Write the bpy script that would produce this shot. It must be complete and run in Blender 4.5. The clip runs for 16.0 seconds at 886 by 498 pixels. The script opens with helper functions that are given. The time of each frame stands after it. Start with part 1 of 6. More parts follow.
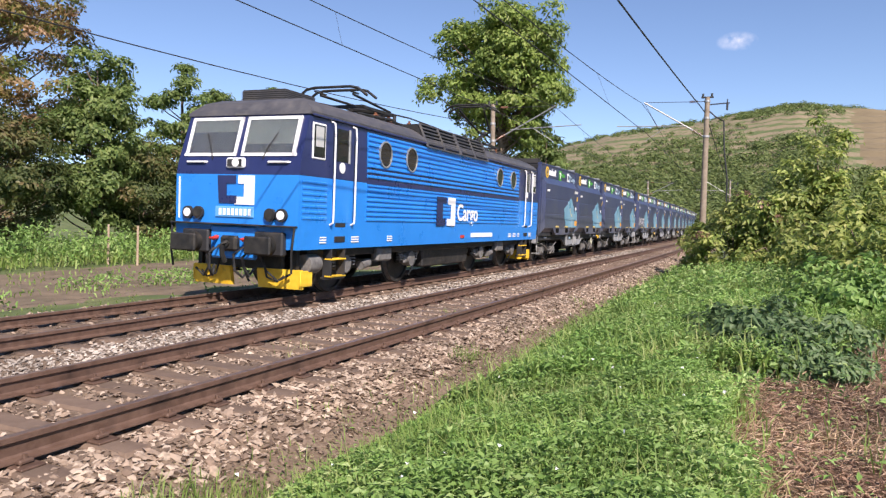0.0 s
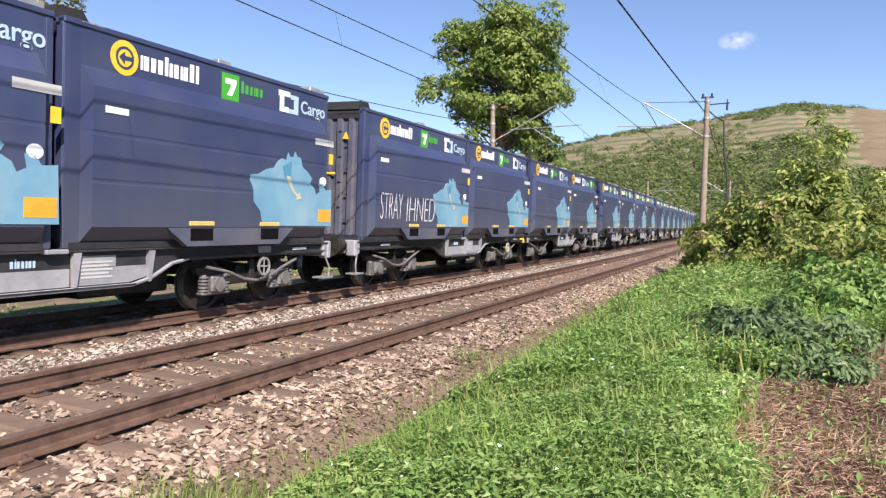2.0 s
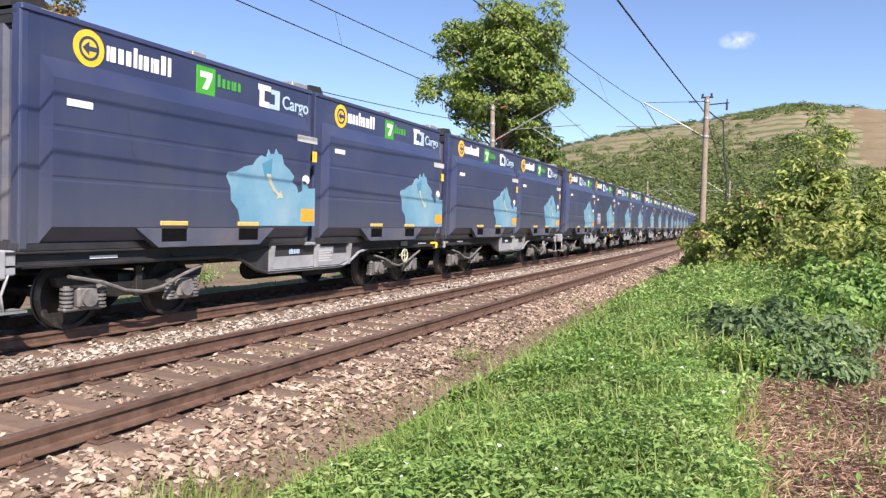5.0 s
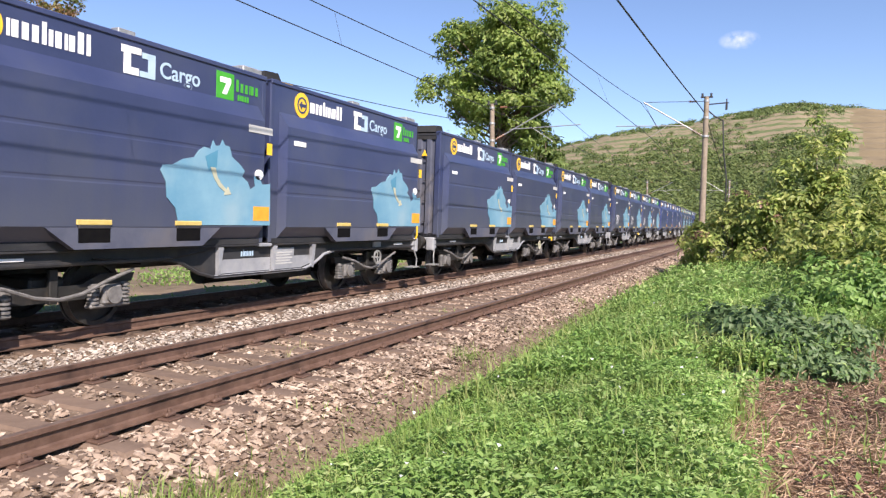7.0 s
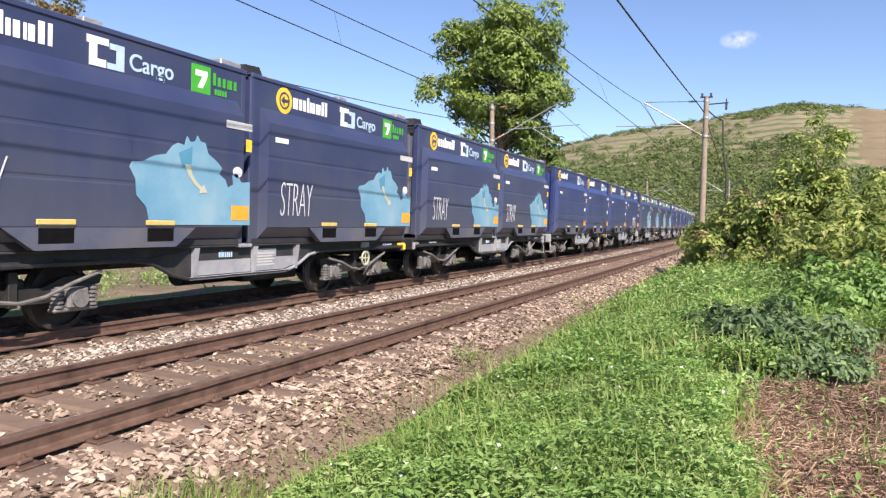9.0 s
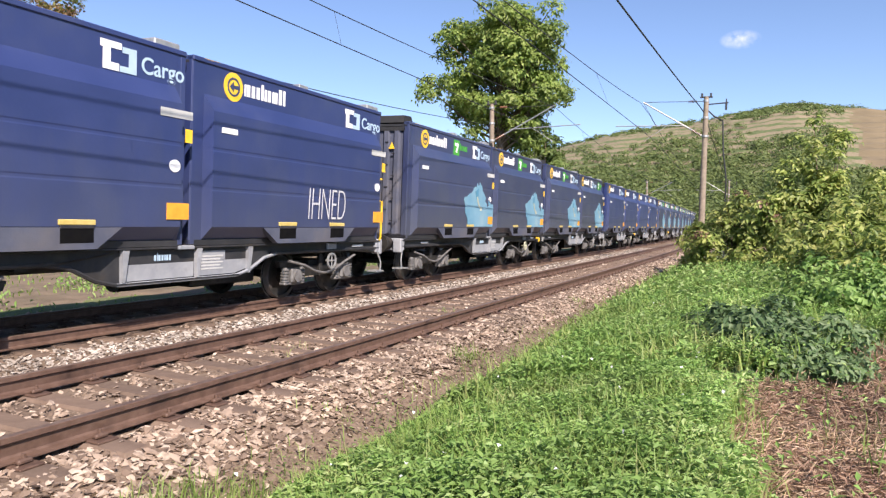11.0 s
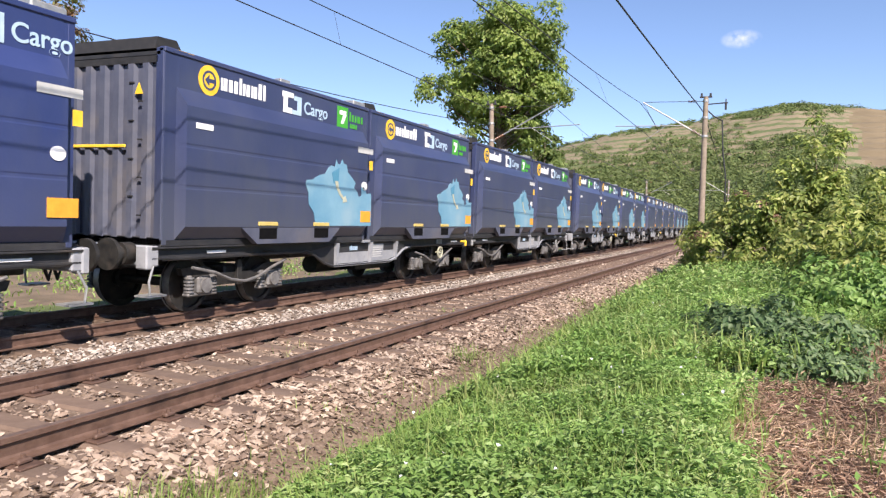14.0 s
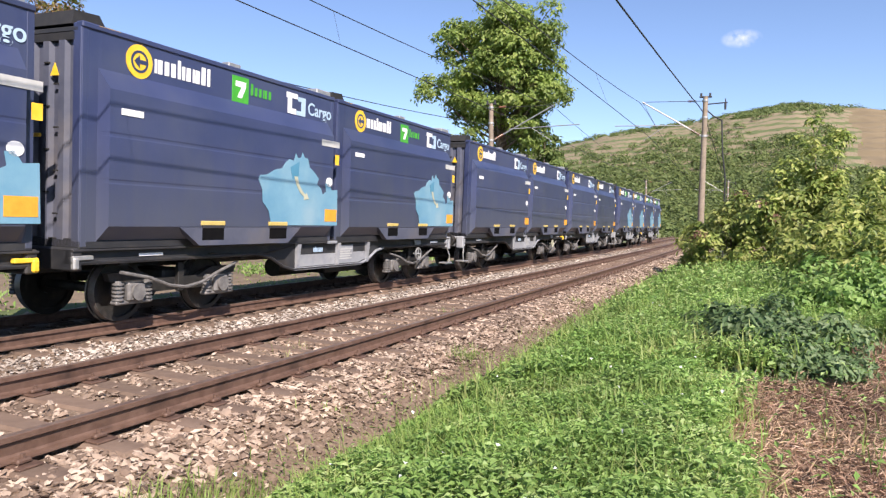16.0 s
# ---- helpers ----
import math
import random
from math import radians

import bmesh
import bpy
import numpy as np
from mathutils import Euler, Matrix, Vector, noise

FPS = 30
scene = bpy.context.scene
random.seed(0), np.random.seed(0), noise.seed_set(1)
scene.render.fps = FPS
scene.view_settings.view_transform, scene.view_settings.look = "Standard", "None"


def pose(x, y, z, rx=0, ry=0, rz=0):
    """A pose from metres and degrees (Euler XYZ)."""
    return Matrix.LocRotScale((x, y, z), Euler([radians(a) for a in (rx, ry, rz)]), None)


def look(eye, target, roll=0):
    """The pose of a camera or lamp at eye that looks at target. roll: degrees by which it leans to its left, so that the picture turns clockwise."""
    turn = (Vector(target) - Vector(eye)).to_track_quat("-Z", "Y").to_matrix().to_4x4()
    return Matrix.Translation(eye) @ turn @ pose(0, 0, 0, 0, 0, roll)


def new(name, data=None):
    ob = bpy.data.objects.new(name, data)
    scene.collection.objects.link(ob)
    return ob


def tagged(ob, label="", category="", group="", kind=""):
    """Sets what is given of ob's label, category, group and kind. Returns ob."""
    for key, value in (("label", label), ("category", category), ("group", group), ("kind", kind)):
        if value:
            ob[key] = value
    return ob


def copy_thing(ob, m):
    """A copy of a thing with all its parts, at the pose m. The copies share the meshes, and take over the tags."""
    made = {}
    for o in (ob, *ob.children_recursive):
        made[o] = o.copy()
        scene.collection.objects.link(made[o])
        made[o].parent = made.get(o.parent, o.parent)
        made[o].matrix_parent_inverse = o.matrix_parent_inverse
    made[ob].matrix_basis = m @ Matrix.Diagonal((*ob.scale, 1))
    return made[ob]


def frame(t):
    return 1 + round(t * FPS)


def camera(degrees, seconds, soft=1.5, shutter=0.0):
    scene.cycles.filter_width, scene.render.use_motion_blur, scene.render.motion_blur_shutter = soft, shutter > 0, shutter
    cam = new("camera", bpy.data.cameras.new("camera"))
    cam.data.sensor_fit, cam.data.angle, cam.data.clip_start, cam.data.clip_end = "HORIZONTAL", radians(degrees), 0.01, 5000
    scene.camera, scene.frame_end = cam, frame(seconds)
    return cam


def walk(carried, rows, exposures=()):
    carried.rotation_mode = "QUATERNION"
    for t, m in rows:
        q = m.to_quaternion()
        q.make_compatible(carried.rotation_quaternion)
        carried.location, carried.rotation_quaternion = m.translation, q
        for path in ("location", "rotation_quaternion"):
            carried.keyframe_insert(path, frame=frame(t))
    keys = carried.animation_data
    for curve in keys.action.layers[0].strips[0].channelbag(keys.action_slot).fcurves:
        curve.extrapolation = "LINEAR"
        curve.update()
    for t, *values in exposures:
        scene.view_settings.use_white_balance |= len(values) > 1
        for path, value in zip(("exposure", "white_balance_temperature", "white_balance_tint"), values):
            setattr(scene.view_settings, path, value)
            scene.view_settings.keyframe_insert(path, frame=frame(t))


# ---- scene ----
EYE = Vector((0.0, 0.0, 1.4305))


def aim(yaw, pitch, roll=0.556):
    a, b = radians(yaw), radians(pitch)
    return look(EYE, EYE + Vector((math.sin(a) * math.cos(b), math.cos(a) * math.cos(b), math.sin(b))), roll)


cam = camera(62.953, 16.0, soft=1.3)
walk(cam, [(0.0, aim(0.0, -1.862)), (4.0, aim(0.02, -1.862)), (8.0, aim(0.06, -1.89)), (12.0, aim(0.08, -1.885)), (16.0, aim(0.134, -1.905))],
     exposures=[(0.0, 0.92, 6750, 19), (1.5, 1.05, 6750, 19), (3.5, 1.16, 6750, 19), (16.0, 1.16, 6750, 19)])

# ---- world, sun, exposure ----
SUN_EL, SUN_AZ = radians(41.0), radians(159.0)
world = bpy.data.worlds.new("sky")
scene.world = world
world.use_nodes = True
sky = world.node_tree.nodes.new("ShaderNodeTexSky")
sky.sky_type, sky.sun_disc = "NISHITA", False
sky.sun_elevation, sky.sun_rotation = SUN_EL, SUN_AZ
sky.altitude = 1800
sky.air_density, sky.dust_density, sky.ozone_density = 1.0, 0.9, 4.0
back = world.node_tree.nodes["Background"]
back.inputs["Strength"].default_value = 0.087
world.node_tree.links.new(sky.outputs[0], back.inputs["Color"])
sun = new("sun", bpy.data.lights.new("sun", "SUN"))
sun.data.energy, sun.data.angle, sun.data.color = 4.2, radians(0.53), (1.0, 0.94, 0.84)
to_sun = Vector((math.sin(SUN_AZ) * math.cos(SUN_EL), math.cos(SUN_AZ) * math.cos(SUN_EL), math.sin(SUN_EL)))
sun.matrix_world = look(to_sun * 50, (0, 0, 0))

# ---- the line of the railway ----
BEND, BEND_END, HEAD = 0.0003, 100.0, radians(66.527)
START = (-3.0, 16.531)
CANT = radians(1.649)
SPACING, LIFT = 4.188, 0.062


def centre(s):
    """Centre line of the far track: place and heading at s metres."""
    b = min(s, BEND_END)
    a0, a1 = HEAD, HEAD + BEND * b
    x = START[0] + (math.sin(a1) - math.sin(a0)) / BEND
    y = START[1] - (math.cos(a1) - math.cos(a0)) / BEND
    if s > BEND_END:
        x, y = x + math.cos(a1) * (s - BEND_END), y + math.sin(a1) * (s - BEND_END)
    return x, y, a1


def on_track(s, near=False, out=0.0, up=0.0):
    """Pose on a track: x along the line, -y towards the near side, z up from the rail head."""
    x, y, a = centre(s)
    m = pose(x, y, 0, 0, 0, math.degrees(a))
    if near:
        m = m @ pose(0, -SPACING, LIFT)
    return m @ pose(0, 0, 0, math.degrees(CANT)) @ pose(0, -out, up)


def bed_z(o):
    """Height of the sleepers' plane at o metres from the far track's centre."""
    if o < 2.0:
        return -0.19 - o * 0.0288
    return LIFT - 0.19 - (o - SPACING) * 0.0288


def place(s, o, z):
    x, y, a = centre(s)
    return (x + math.sin(a) * o, y - math.cos(a) * o, z)


def places(s, o, z):
    """The same for arrays."""
    b = np.minimum(s, BEND_END)
    a1 = HEAD + BEND * b
    x = START[0] + (np.sin(a1) - math.sin(HEAD)) / BEND + np.cos(a1) * (s - b)
    y = START[1] - (np.cos(a1) - math.cos(HEAD)) / BEND + np.sin(a1) * (s - b)
    return np.stack([x + np.sin(a1) * o, y - np.cos(a1) * o, z], 1)


def along(x, y):
    """s and o of places."""
    s = (x - START[0]) * math.cos(HEAD) + (y - START[1]) * math.sin(HEAD)
    o = (x - START[0]) * math.sin(HEAD) - (y - START[1]) * math.cos(HEAD)
    b = np.minimum(s, BEND_END)
    return s, o + 0.5 * BEND * b * b + BEND * BEND_END * (s - b)


# ---- materials ----
def nodes_of(name):
    m = bpy.data.materials.new(name)
    m.use_nodes = True
    t = m.node_tree
    return m, t.nodes, t.links, t.nodes["Principled BSDF"]


def ramp(nodes, stops):
    r = nodes.new("ShaderNodeValToRGB")
    while len(r.color_ramp.elements) < len(stops):
        r.color_ramp.elements.new(0.5)
    for e, (p, c) in zip(r.color_ramp.elements, stops):
        e.position, e.color = p, (*c, 1)
    return r


def surface(name, c1, c2, scale=6.0, rough=0.6, metal=0.0, bump=0.15, fine=60.0, spread=(0.35, 0.65), dirt=None, dirt_scale=1.5, dirt_at=(0.55, 0.75), vary=0.0, gloss=0.5, stretch=(1, 1, 1)):
    """Two tones in broad patches, fine grain in the relief and gloss, and stains of a third tone."""
    m, nodes, links, p = nodes_of(name)
    tc = nodes.new("ShaderNodeTexCoord")
    mp = nodes.new("ShaderNodeMapping")
    mp.inputs["Scale"].default_value = stretch
    links.new(tc.outputs["Object"], mp.inputs["Vector"])
    n1 = nodes.new("ShaderNodeTexNoise")
    n1.inputs["Scale"].default_value, n1.inputs["Detail"].default_value, n1.inputs["Roughness"].default_value = scale, 6, 0.65
    links.new(mp.outputs[0], n1.inputs["Vector"])
    r = ramp(nodes, [(spread[0], c1), (spread[1], c2)])
    links.new(n1.outputs["Fac"], r.inputs["Fac"])
    colour = r.outputs["Color"]
    if dirt:
        n3 = nodes.new("ShaderNodeTexNoise")
        n3.inputs["Scale"].default_value, n3.inputs["Detail"].default_value = dirt_scale, 8
        links.new(mp.outputs[0], n3.inputs["Vector"])
        k = ramp(nodes, [(dirt_at[0], (0, 0, 0)), (dirt_at[1], (1, 1, 1))])
        links.new(n3.outputs["Fac"], k.inputs["Fac"])
        mix = nodes.new("ShaderNodeMix")
        mix.data_type = "RGBA"
        mix.inputs["B"].default_value = (*dirt, 1)
        links.new(k.outputs["Color"], mix.inputs["Factor"])
        links.new(colour, mix.inputs["A"])
        colour = mix.outputs["Result"]
    if vary:
        oi = nodes.new("ShaderNodeObjectInfo")
        mr = nodes.new("ShaderNodeMapRange")
        mr.inputs["To Min"].default_value, mr.inputs["To Max"].default_value = 1 - vary, 1 + vary
        links.new(oi.outputs["Random"], mr.inputs["Value"])
        hs = nodes.new("ShaderNodeHueSaturation")
        links.new(mr.outputs[0], hs.inputs["Value"])
        links.new(colour, hs.inputs["Color"])
        colour = hs.outputs["Color"]
    links.new(colour, p.inputs["Base Color"])
    n2 = nodes.new("ShaderNodeTexNoise")
    n2.inputs["Scale"].default_value, n2.inputs["Detail"].default_value = fine, 4
    links.new(mp.outputs[0], n2.inputs["Vector"])
    b = nodes.new("ShaderNodeBump")
    b.inputs["Strength"].default_value, b.inputs["Distance"].default_value = bump, 0.02
    links.new(n2.outputs["Fac"], b.inputs["Height"])
    links.new(b.outputs[0], p.inputs["Normal"])
    rr = nodes.new("ShaderNodeMapRange")
    rr.inputs["To Min"].default_value, rr.inputs["To Max"].default_value = max(rough - 0.12, 0.05), min(rough + 0.12, 1)
    links.new(n1.outputs["Fac"], rr.inputs["Value"])
    links.new(rr.outputs[0], p.inputs["Roughness"])
    p.inputs["Metallic"].default_value = metal
    p.inputs["Specular IOR Level"].default_value = gloss
    return m


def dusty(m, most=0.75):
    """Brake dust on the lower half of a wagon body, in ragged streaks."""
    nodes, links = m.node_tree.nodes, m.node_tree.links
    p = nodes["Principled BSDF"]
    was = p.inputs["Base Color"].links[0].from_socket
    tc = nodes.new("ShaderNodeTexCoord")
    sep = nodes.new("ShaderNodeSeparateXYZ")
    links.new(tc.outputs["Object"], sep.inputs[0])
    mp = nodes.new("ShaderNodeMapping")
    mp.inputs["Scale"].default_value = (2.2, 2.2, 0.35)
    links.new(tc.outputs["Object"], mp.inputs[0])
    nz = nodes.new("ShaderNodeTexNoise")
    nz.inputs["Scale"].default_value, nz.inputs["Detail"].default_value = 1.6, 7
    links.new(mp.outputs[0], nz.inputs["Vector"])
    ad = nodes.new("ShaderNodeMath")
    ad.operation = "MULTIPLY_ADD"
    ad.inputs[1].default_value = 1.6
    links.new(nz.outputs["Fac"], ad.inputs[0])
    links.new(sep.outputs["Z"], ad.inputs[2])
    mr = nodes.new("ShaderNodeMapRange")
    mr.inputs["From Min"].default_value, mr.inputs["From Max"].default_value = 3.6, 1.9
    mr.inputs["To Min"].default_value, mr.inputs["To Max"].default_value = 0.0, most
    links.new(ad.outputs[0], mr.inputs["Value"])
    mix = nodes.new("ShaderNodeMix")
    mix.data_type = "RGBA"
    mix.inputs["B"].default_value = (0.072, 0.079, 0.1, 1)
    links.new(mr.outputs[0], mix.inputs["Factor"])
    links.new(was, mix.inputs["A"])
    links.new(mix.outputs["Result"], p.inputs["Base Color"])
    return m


def foliage(name, tones, through_light=0.4, rough=0.5, patchy=0.35, patch_scale=0.9):
    """Leaves: tones by the leaf and by the spray; light comes through."""
    m, nodes, links, p = nodes_of(name)
    g = nodes.new("ShaderNodeNewGeometry")
    n = len(tones)
    r = ramp(nodes, [(i / max(n - 1, 1), c) for i, c in enumerate(tones)])
    tc = nodes.new("ShaderNodeTexCoord")
    sp = nodes.new("ShaderNodeTexNoise")
    sp.inputs["Scale"].default_value, sp.inputs["Detail"].default_value = patch_scale, 2
    links.new(tc.outputs["Object"], sp.inputs["Vector"])
    sr = nodes.new("ShaderNodeMapRange")
    sr.inputs["From Min"].default_value, sr.inputs["From Max"].default_value = 0.36, 0.64
    links.new(sp.outputs["Fac"], sr.inputs["Value"])
    tone = nodes.new("ShaderNodeMix")
    tone.inputs["Factor"].default_value = patchy
    links.new(g.outputs["Random Per Island"], tone.inputs["A"])
    links.new(sr.outputs[0], tone.inputs["B"])
    links.new(tone.outputs["Result"], r.inputs["Fac"])
    nz = nodes.new("ShaderNodeTexNoise")
    nz.inputs["Scale"].default_value, nz.inputs["Detail"].default_value = 0.6, 3
    links.new(tc.outputs["Object"], nz.inputs["Vector"])
    mr = nodes.new("ShaderNodeMapRange")
    mr.inputs["From Min"].default_value, mr.inputs["From Max"].default_value = 0.3, 0.7
    mr.inputs["To Min"].default_value, mr.inputs["To Max"].default_value = 0.75, 1.25
    links.new(nz.outputs["Fac"], mr.inputs["Value"])
    hs = nodes.new("ShaderNodeHueSaturation")
    links.new(mr.outputs[0], hs.inputs["Value"])
    links.new(r.outputs["Color"], hs.inputs["Color"])
    links.new(hs.outputs["Color"], p.inputs["Base Color"])
    p.inputs["Roughness"].default_value = rough
    p.inputs["Specular IOR Level"].default_value = 0.35
    tr = nodes.new("ShaderNodeBsdfTranslucent")
    links.new(hs.outputs["Color"], tr.inputs["Color"])
    mx = nodes.new("ShaderNodeMixShader")
    mx.inputs["Fac"].default_value = through_light
    links.new(p.outputs[0], mx.inputs[1])
    links.new(tr.outputs[0], mx.inputs[2])
    links.new(mx.outputs[0], nodes["Material Output"].inputs["Surface"])
    return m


def glass(name, tint=(0.02, 0.025, 0.03), clear=0.3):
    m, nodes, links, p = nodes_of(name)
    p.inputs["Base Color"].default_value = (*tint, 1)
    p.inputs["Roughness"].default_value = 0.04
    p.inputs["Transmission Weight"].default_value = clear
    p.inputs["IOR"].default_value = 1.45
    return m


STEEL = surface("rusty rail steel", (0.0945, 0.0525, 0.0364), (0.1505, 0.091, 0.0665), 9, 0.65, 0.15, 0.2, 90, dirt=(0.049, 0.028, 0.021), dirt_scale=3)
RAILTOP = surface("worn rail head", (0.12, 0.08, 0.064), (0.184, 0.132, 0.104), 6, 0.5, 0.2, 0.05, 60)
SLEEPER = surface("weathered concrete sleeper", (0.1105, 0.0731, 0.0527), (0.17, 0.1173, 0.085), 5, 0.9, 0, 0.3, 70, dirt=(0.1105, 0.0765, 0.0595), dirt_scale=4, vary=0.15)
BALLAST = surface("ballast fines", (0.1275, 0.085, 0.0578), (0.221, 0.1615, 0.1148), 22, 0.95, 0, 0.9, 40, (0.38, 0.62), dirt=(0.1105, 0.0723, 0.051), dirt_scale=1.1, dirt_at=(0.5, 0.68))
SOIL = surface("dry dusty soil", (0.111, 0.0851, 0.0555), (0.1998, 0.148, 0.0999), 1.2, 0.95, 0, 0.6, 45, dirt=(0.0888, 0.074, 0.0444), dirt_scale=1.3)
CONC = surface("weathered concrete mast", (0.2, 0.16, 0.12), (0.29, 0.235, 0.18), 5, 0.85, 0, 0.3, 60)
GALV = surface("galvanised steel", (0.33, 0.34, 0.34), (0.46, 0.46, 0.45), 10, 0.5, 0.6, 0.1, 80)
WIRE = surface("dark catenary wire", (0.02, 0.022, 0.025), (0.03, 0.03, 0.034), 0.4, 0.7, 0.0, 0.0, 2)
PORC = surface("brown porcelain", (0.14, 0.06, 0.035), (0.2, 0.09, 0.05), 8, 0.25, 0, 0.02, 40)
BARK = surface("grey brown bark", (0.12, 0.085, 0.06), (0.23, 0.175, 0.13), 7, 0.9, 0, 0.8, 30, stretch=(1, 1, 0.25))
BLUE = surface("bright blue locomotive paint", (0.012, 0.205, 0.66), (0.016, 0.235, 0.72), 1.5, 0.3, 0, 0.02, 30, dirt=(0.02, 0.17, 0.5), dirt_scale=2.5, dirt_at=(0.6, 0.9))
NAVY = surface("dark blue locomotive paint", (0.016, 0.023, 0.088), (0.022, 0.031, 0.108), 1.5, 0.3, 0, 0.02, 30)
ROOF = surface("dusty dark roof paint", (0.05, 0.05, 0.06), (0.085, 0.083, 0.09), 4, 0.6, 0, 0.08, 50, dirt=(0.11, 0.1, 0.09), dirt_scale=2)
WHITE = surface("white paint", (0.76, 0.77, 0.78), (0.83, 0.83, 0.83), 5, 0.4, 0, 0.02, 40)
YELLOW = surface("scuffed yellow paint", (0.75, 0.45, 0.025), (0.85, 0.55, 0.05), 6, 0.45, 0, 0.05, 50, dirt=(0.4, 0.22, 0.04), dirt_scale=5, dirt_at=(0.62, 0.8))
ORANGE = surface("orange label", (0.7, 0.3, 0.03), (0.78, 0.36, 0.04), 8, 0.5, 0, 0.02, 40)
GREEN = surface("bright green lettering", (0.0375, 0.315, 0.0225), (0.0525, 0.36, 0.0338), 6, 0.4, 0, 0.01, 40)
PALE = surface("pale blue lettering", (0.357, 0.493, 0.629), (0.425, 0.561, 0.68), 6, 0.4, 0, 0.01, 40)
SEA = surface("pale turquoise map print", (0.1, 0.26, 0.38), (0.19, 0.36, 0.46), 1.1, 0.45, 0, 0.02, 30, (0.3, 0.7), dirt=(0.26, 0.39, 0.45), dirt_scale=0.9, dirt_at=(0.5, 0.75))
DEEP = surface("deep turquoise print", (0.051, 0.2125, 0.323), (0.085, 0.255, 0.3655), 3, 0.45, 0, 0.02, 30)
SAND = surface("sand coloured print", (0.39, 0.39, 0.2808), (0.468, 0.468, 0.351), 4, 0.5, 0, 0.02, 30)
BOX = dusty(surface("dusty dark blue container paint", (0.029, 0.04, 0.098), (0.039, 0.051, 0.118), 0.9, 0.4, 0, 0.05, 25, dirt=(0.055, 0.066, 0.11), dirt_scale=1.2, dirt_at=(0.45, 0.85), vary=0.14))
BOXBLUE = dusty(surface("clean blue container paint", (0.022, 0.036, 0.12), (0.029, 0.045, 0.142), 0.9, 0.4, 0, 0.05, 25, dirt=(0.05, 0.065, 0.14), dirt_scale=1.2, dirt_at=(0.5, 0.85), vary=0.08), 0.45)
BOXGREY = surface("dusty grey blue end paint", (0.058, 0.066, 0.1), (0.088, 0.096, 0.132), 2.5, 0.6, 0, 0.08, 40, dirt=(0.125, 0.115, 0.115), dirt_scale=1.6, dirt_at=(0.5, 0.8))
FRAME = surface("grimy dark wagon frame", (0.0174, 0.0186, 0.0223), (0.0372, 0.0372, 0.0397), 3, 0.6, 0.1, 0.1, 50, dirt=(0.0589, 0.0496, 0.0403), dirt_scale=2)
SILVER = surface("bare light grey wagon panel", (0.234, 0.2496, 0.273), (0.3588, 0.3666, 0.3822), 2, 0.5, 0.1, 0.06, 40, dirt=(0.156, 0.156, 0.1638), dirt_scale=2.2)
GREASE = surface("greasy bogie steel", (0.012, 0.012, 0.012), (0.034, 0.032, 0.029), 5, 0.6, 0.2, 0.15, 60, dirt=(0.06, 0.05, 0.042), dirt_scale=4)
SPRING = surface("dusty grey spring steel", (0.1105, 0.1071, 0.1037), (0.221, 0.2125, 0.204), 7, 0.6, 0.2, 0.1, 60)
TREAD = surface("worn wheel steel", (0.16, 0.15, 0.145), (0.27, 0.26, 0.25), 6, 0.4, 0.4, 0.05, 60)
BLACK = surface("black rubber", (0.012, 0.012, 0.013), (0.025, 0.024, 0.024), 8, 0.7, 0, 0.05, 50)
RED = surface("red paint", (0.45, 0.03, 0.02), (0.52, 0.045, 0.03), 8, 0.45, 0, 0.02, 40)
# near-black colour standing in for the shade inside the fork pockets
POCKET_SHADE = surface("near-black paint for pocket shade", (0.003, 0.003, 0.004), (0.006, 0.006, 0.006), 8, 0.9, 0, 0.02, 40, gloss=0.1)
STRIP = surface("faded pale yellow paint", (0.496, 0.368, 0.096), (0.576, 0.448, 0.16), 8, 0.5, 0, 0.03, 40)
SPRAY = surface("thin grey white spray paint", (0.42, 0.43, 0.46), (0.6, 0.6, 0.62), 12, 0.6, 0, 0.02, 40)
BLIND = surface("grey sun blind", (0.42, 0.43, 0.42), (0.5, 0.5, 0.49), 5, 0.7, 0, 0.05, 60)
LAMPGLASS = surface("frosted lamp glass", (0.72, 0.74, 0.76), (0.85, 0.86, 0.87), 6, 0.15, 0, 0.02, 40)
PLATE = surface("light blue number board", (0.1, 0.34, 0.66), (0.12, 0.38, 0.7), 5, 0.4, 0, 0.02, 40)
PANE = glass("dark window glass")
CLEAR = glass("windscreen glass", (0.55, 0.6, 0.6), 0.9)
WOODPOST = surface("grey wooden stake", (0.3, 0.23, 0.16), (0.42, 0.33, 0.24), 6, 0.9, 0, 0.3, 50, stretch=(1, 1, 0.2))
LEAF_TREE = foliage("fresh green tree leaves", [(0.11, 0.18, 0.042), (0.18, 0.265, 0.062), (0.27, 0.35, 0.09), (0.4, 0.46, 0.15)], 0.45)
LEAF_DARK = foliage("dark green tree leaves", [(0.0952, 0.1512, 0.047), (0.1456, 0.2184, 0.0672), (0.2128, 0.28, 0.0896), (0.2912, 0.3472, 0.1288)], 0.5)
LEAF_BROWN = foliage("browning tree leaves", [(0.1188, 0.162, 0.0454), (0.2052, 0.2376, 0.0648), (0.3132, 0.2268, 0.0972), (0.4104, 0.2592, 0.1512), (0.4752, 0.324, 0.2052)], 0.5, patchy=0.75, patch_scale=0.38)
# olive and brown tones, darkened to paint in the low trees' shade
LEAF_OLIVE_SHADE = foliage("olive tree leaves darkened for shade", [(0.055, 0.085, 0.028), (0.09, 0.125, 0.04), (0.15, 0.15, 0.055), (0.24, 0.165, 0.085)], 0.4, patchy=0.6, patch_scale=0.4)
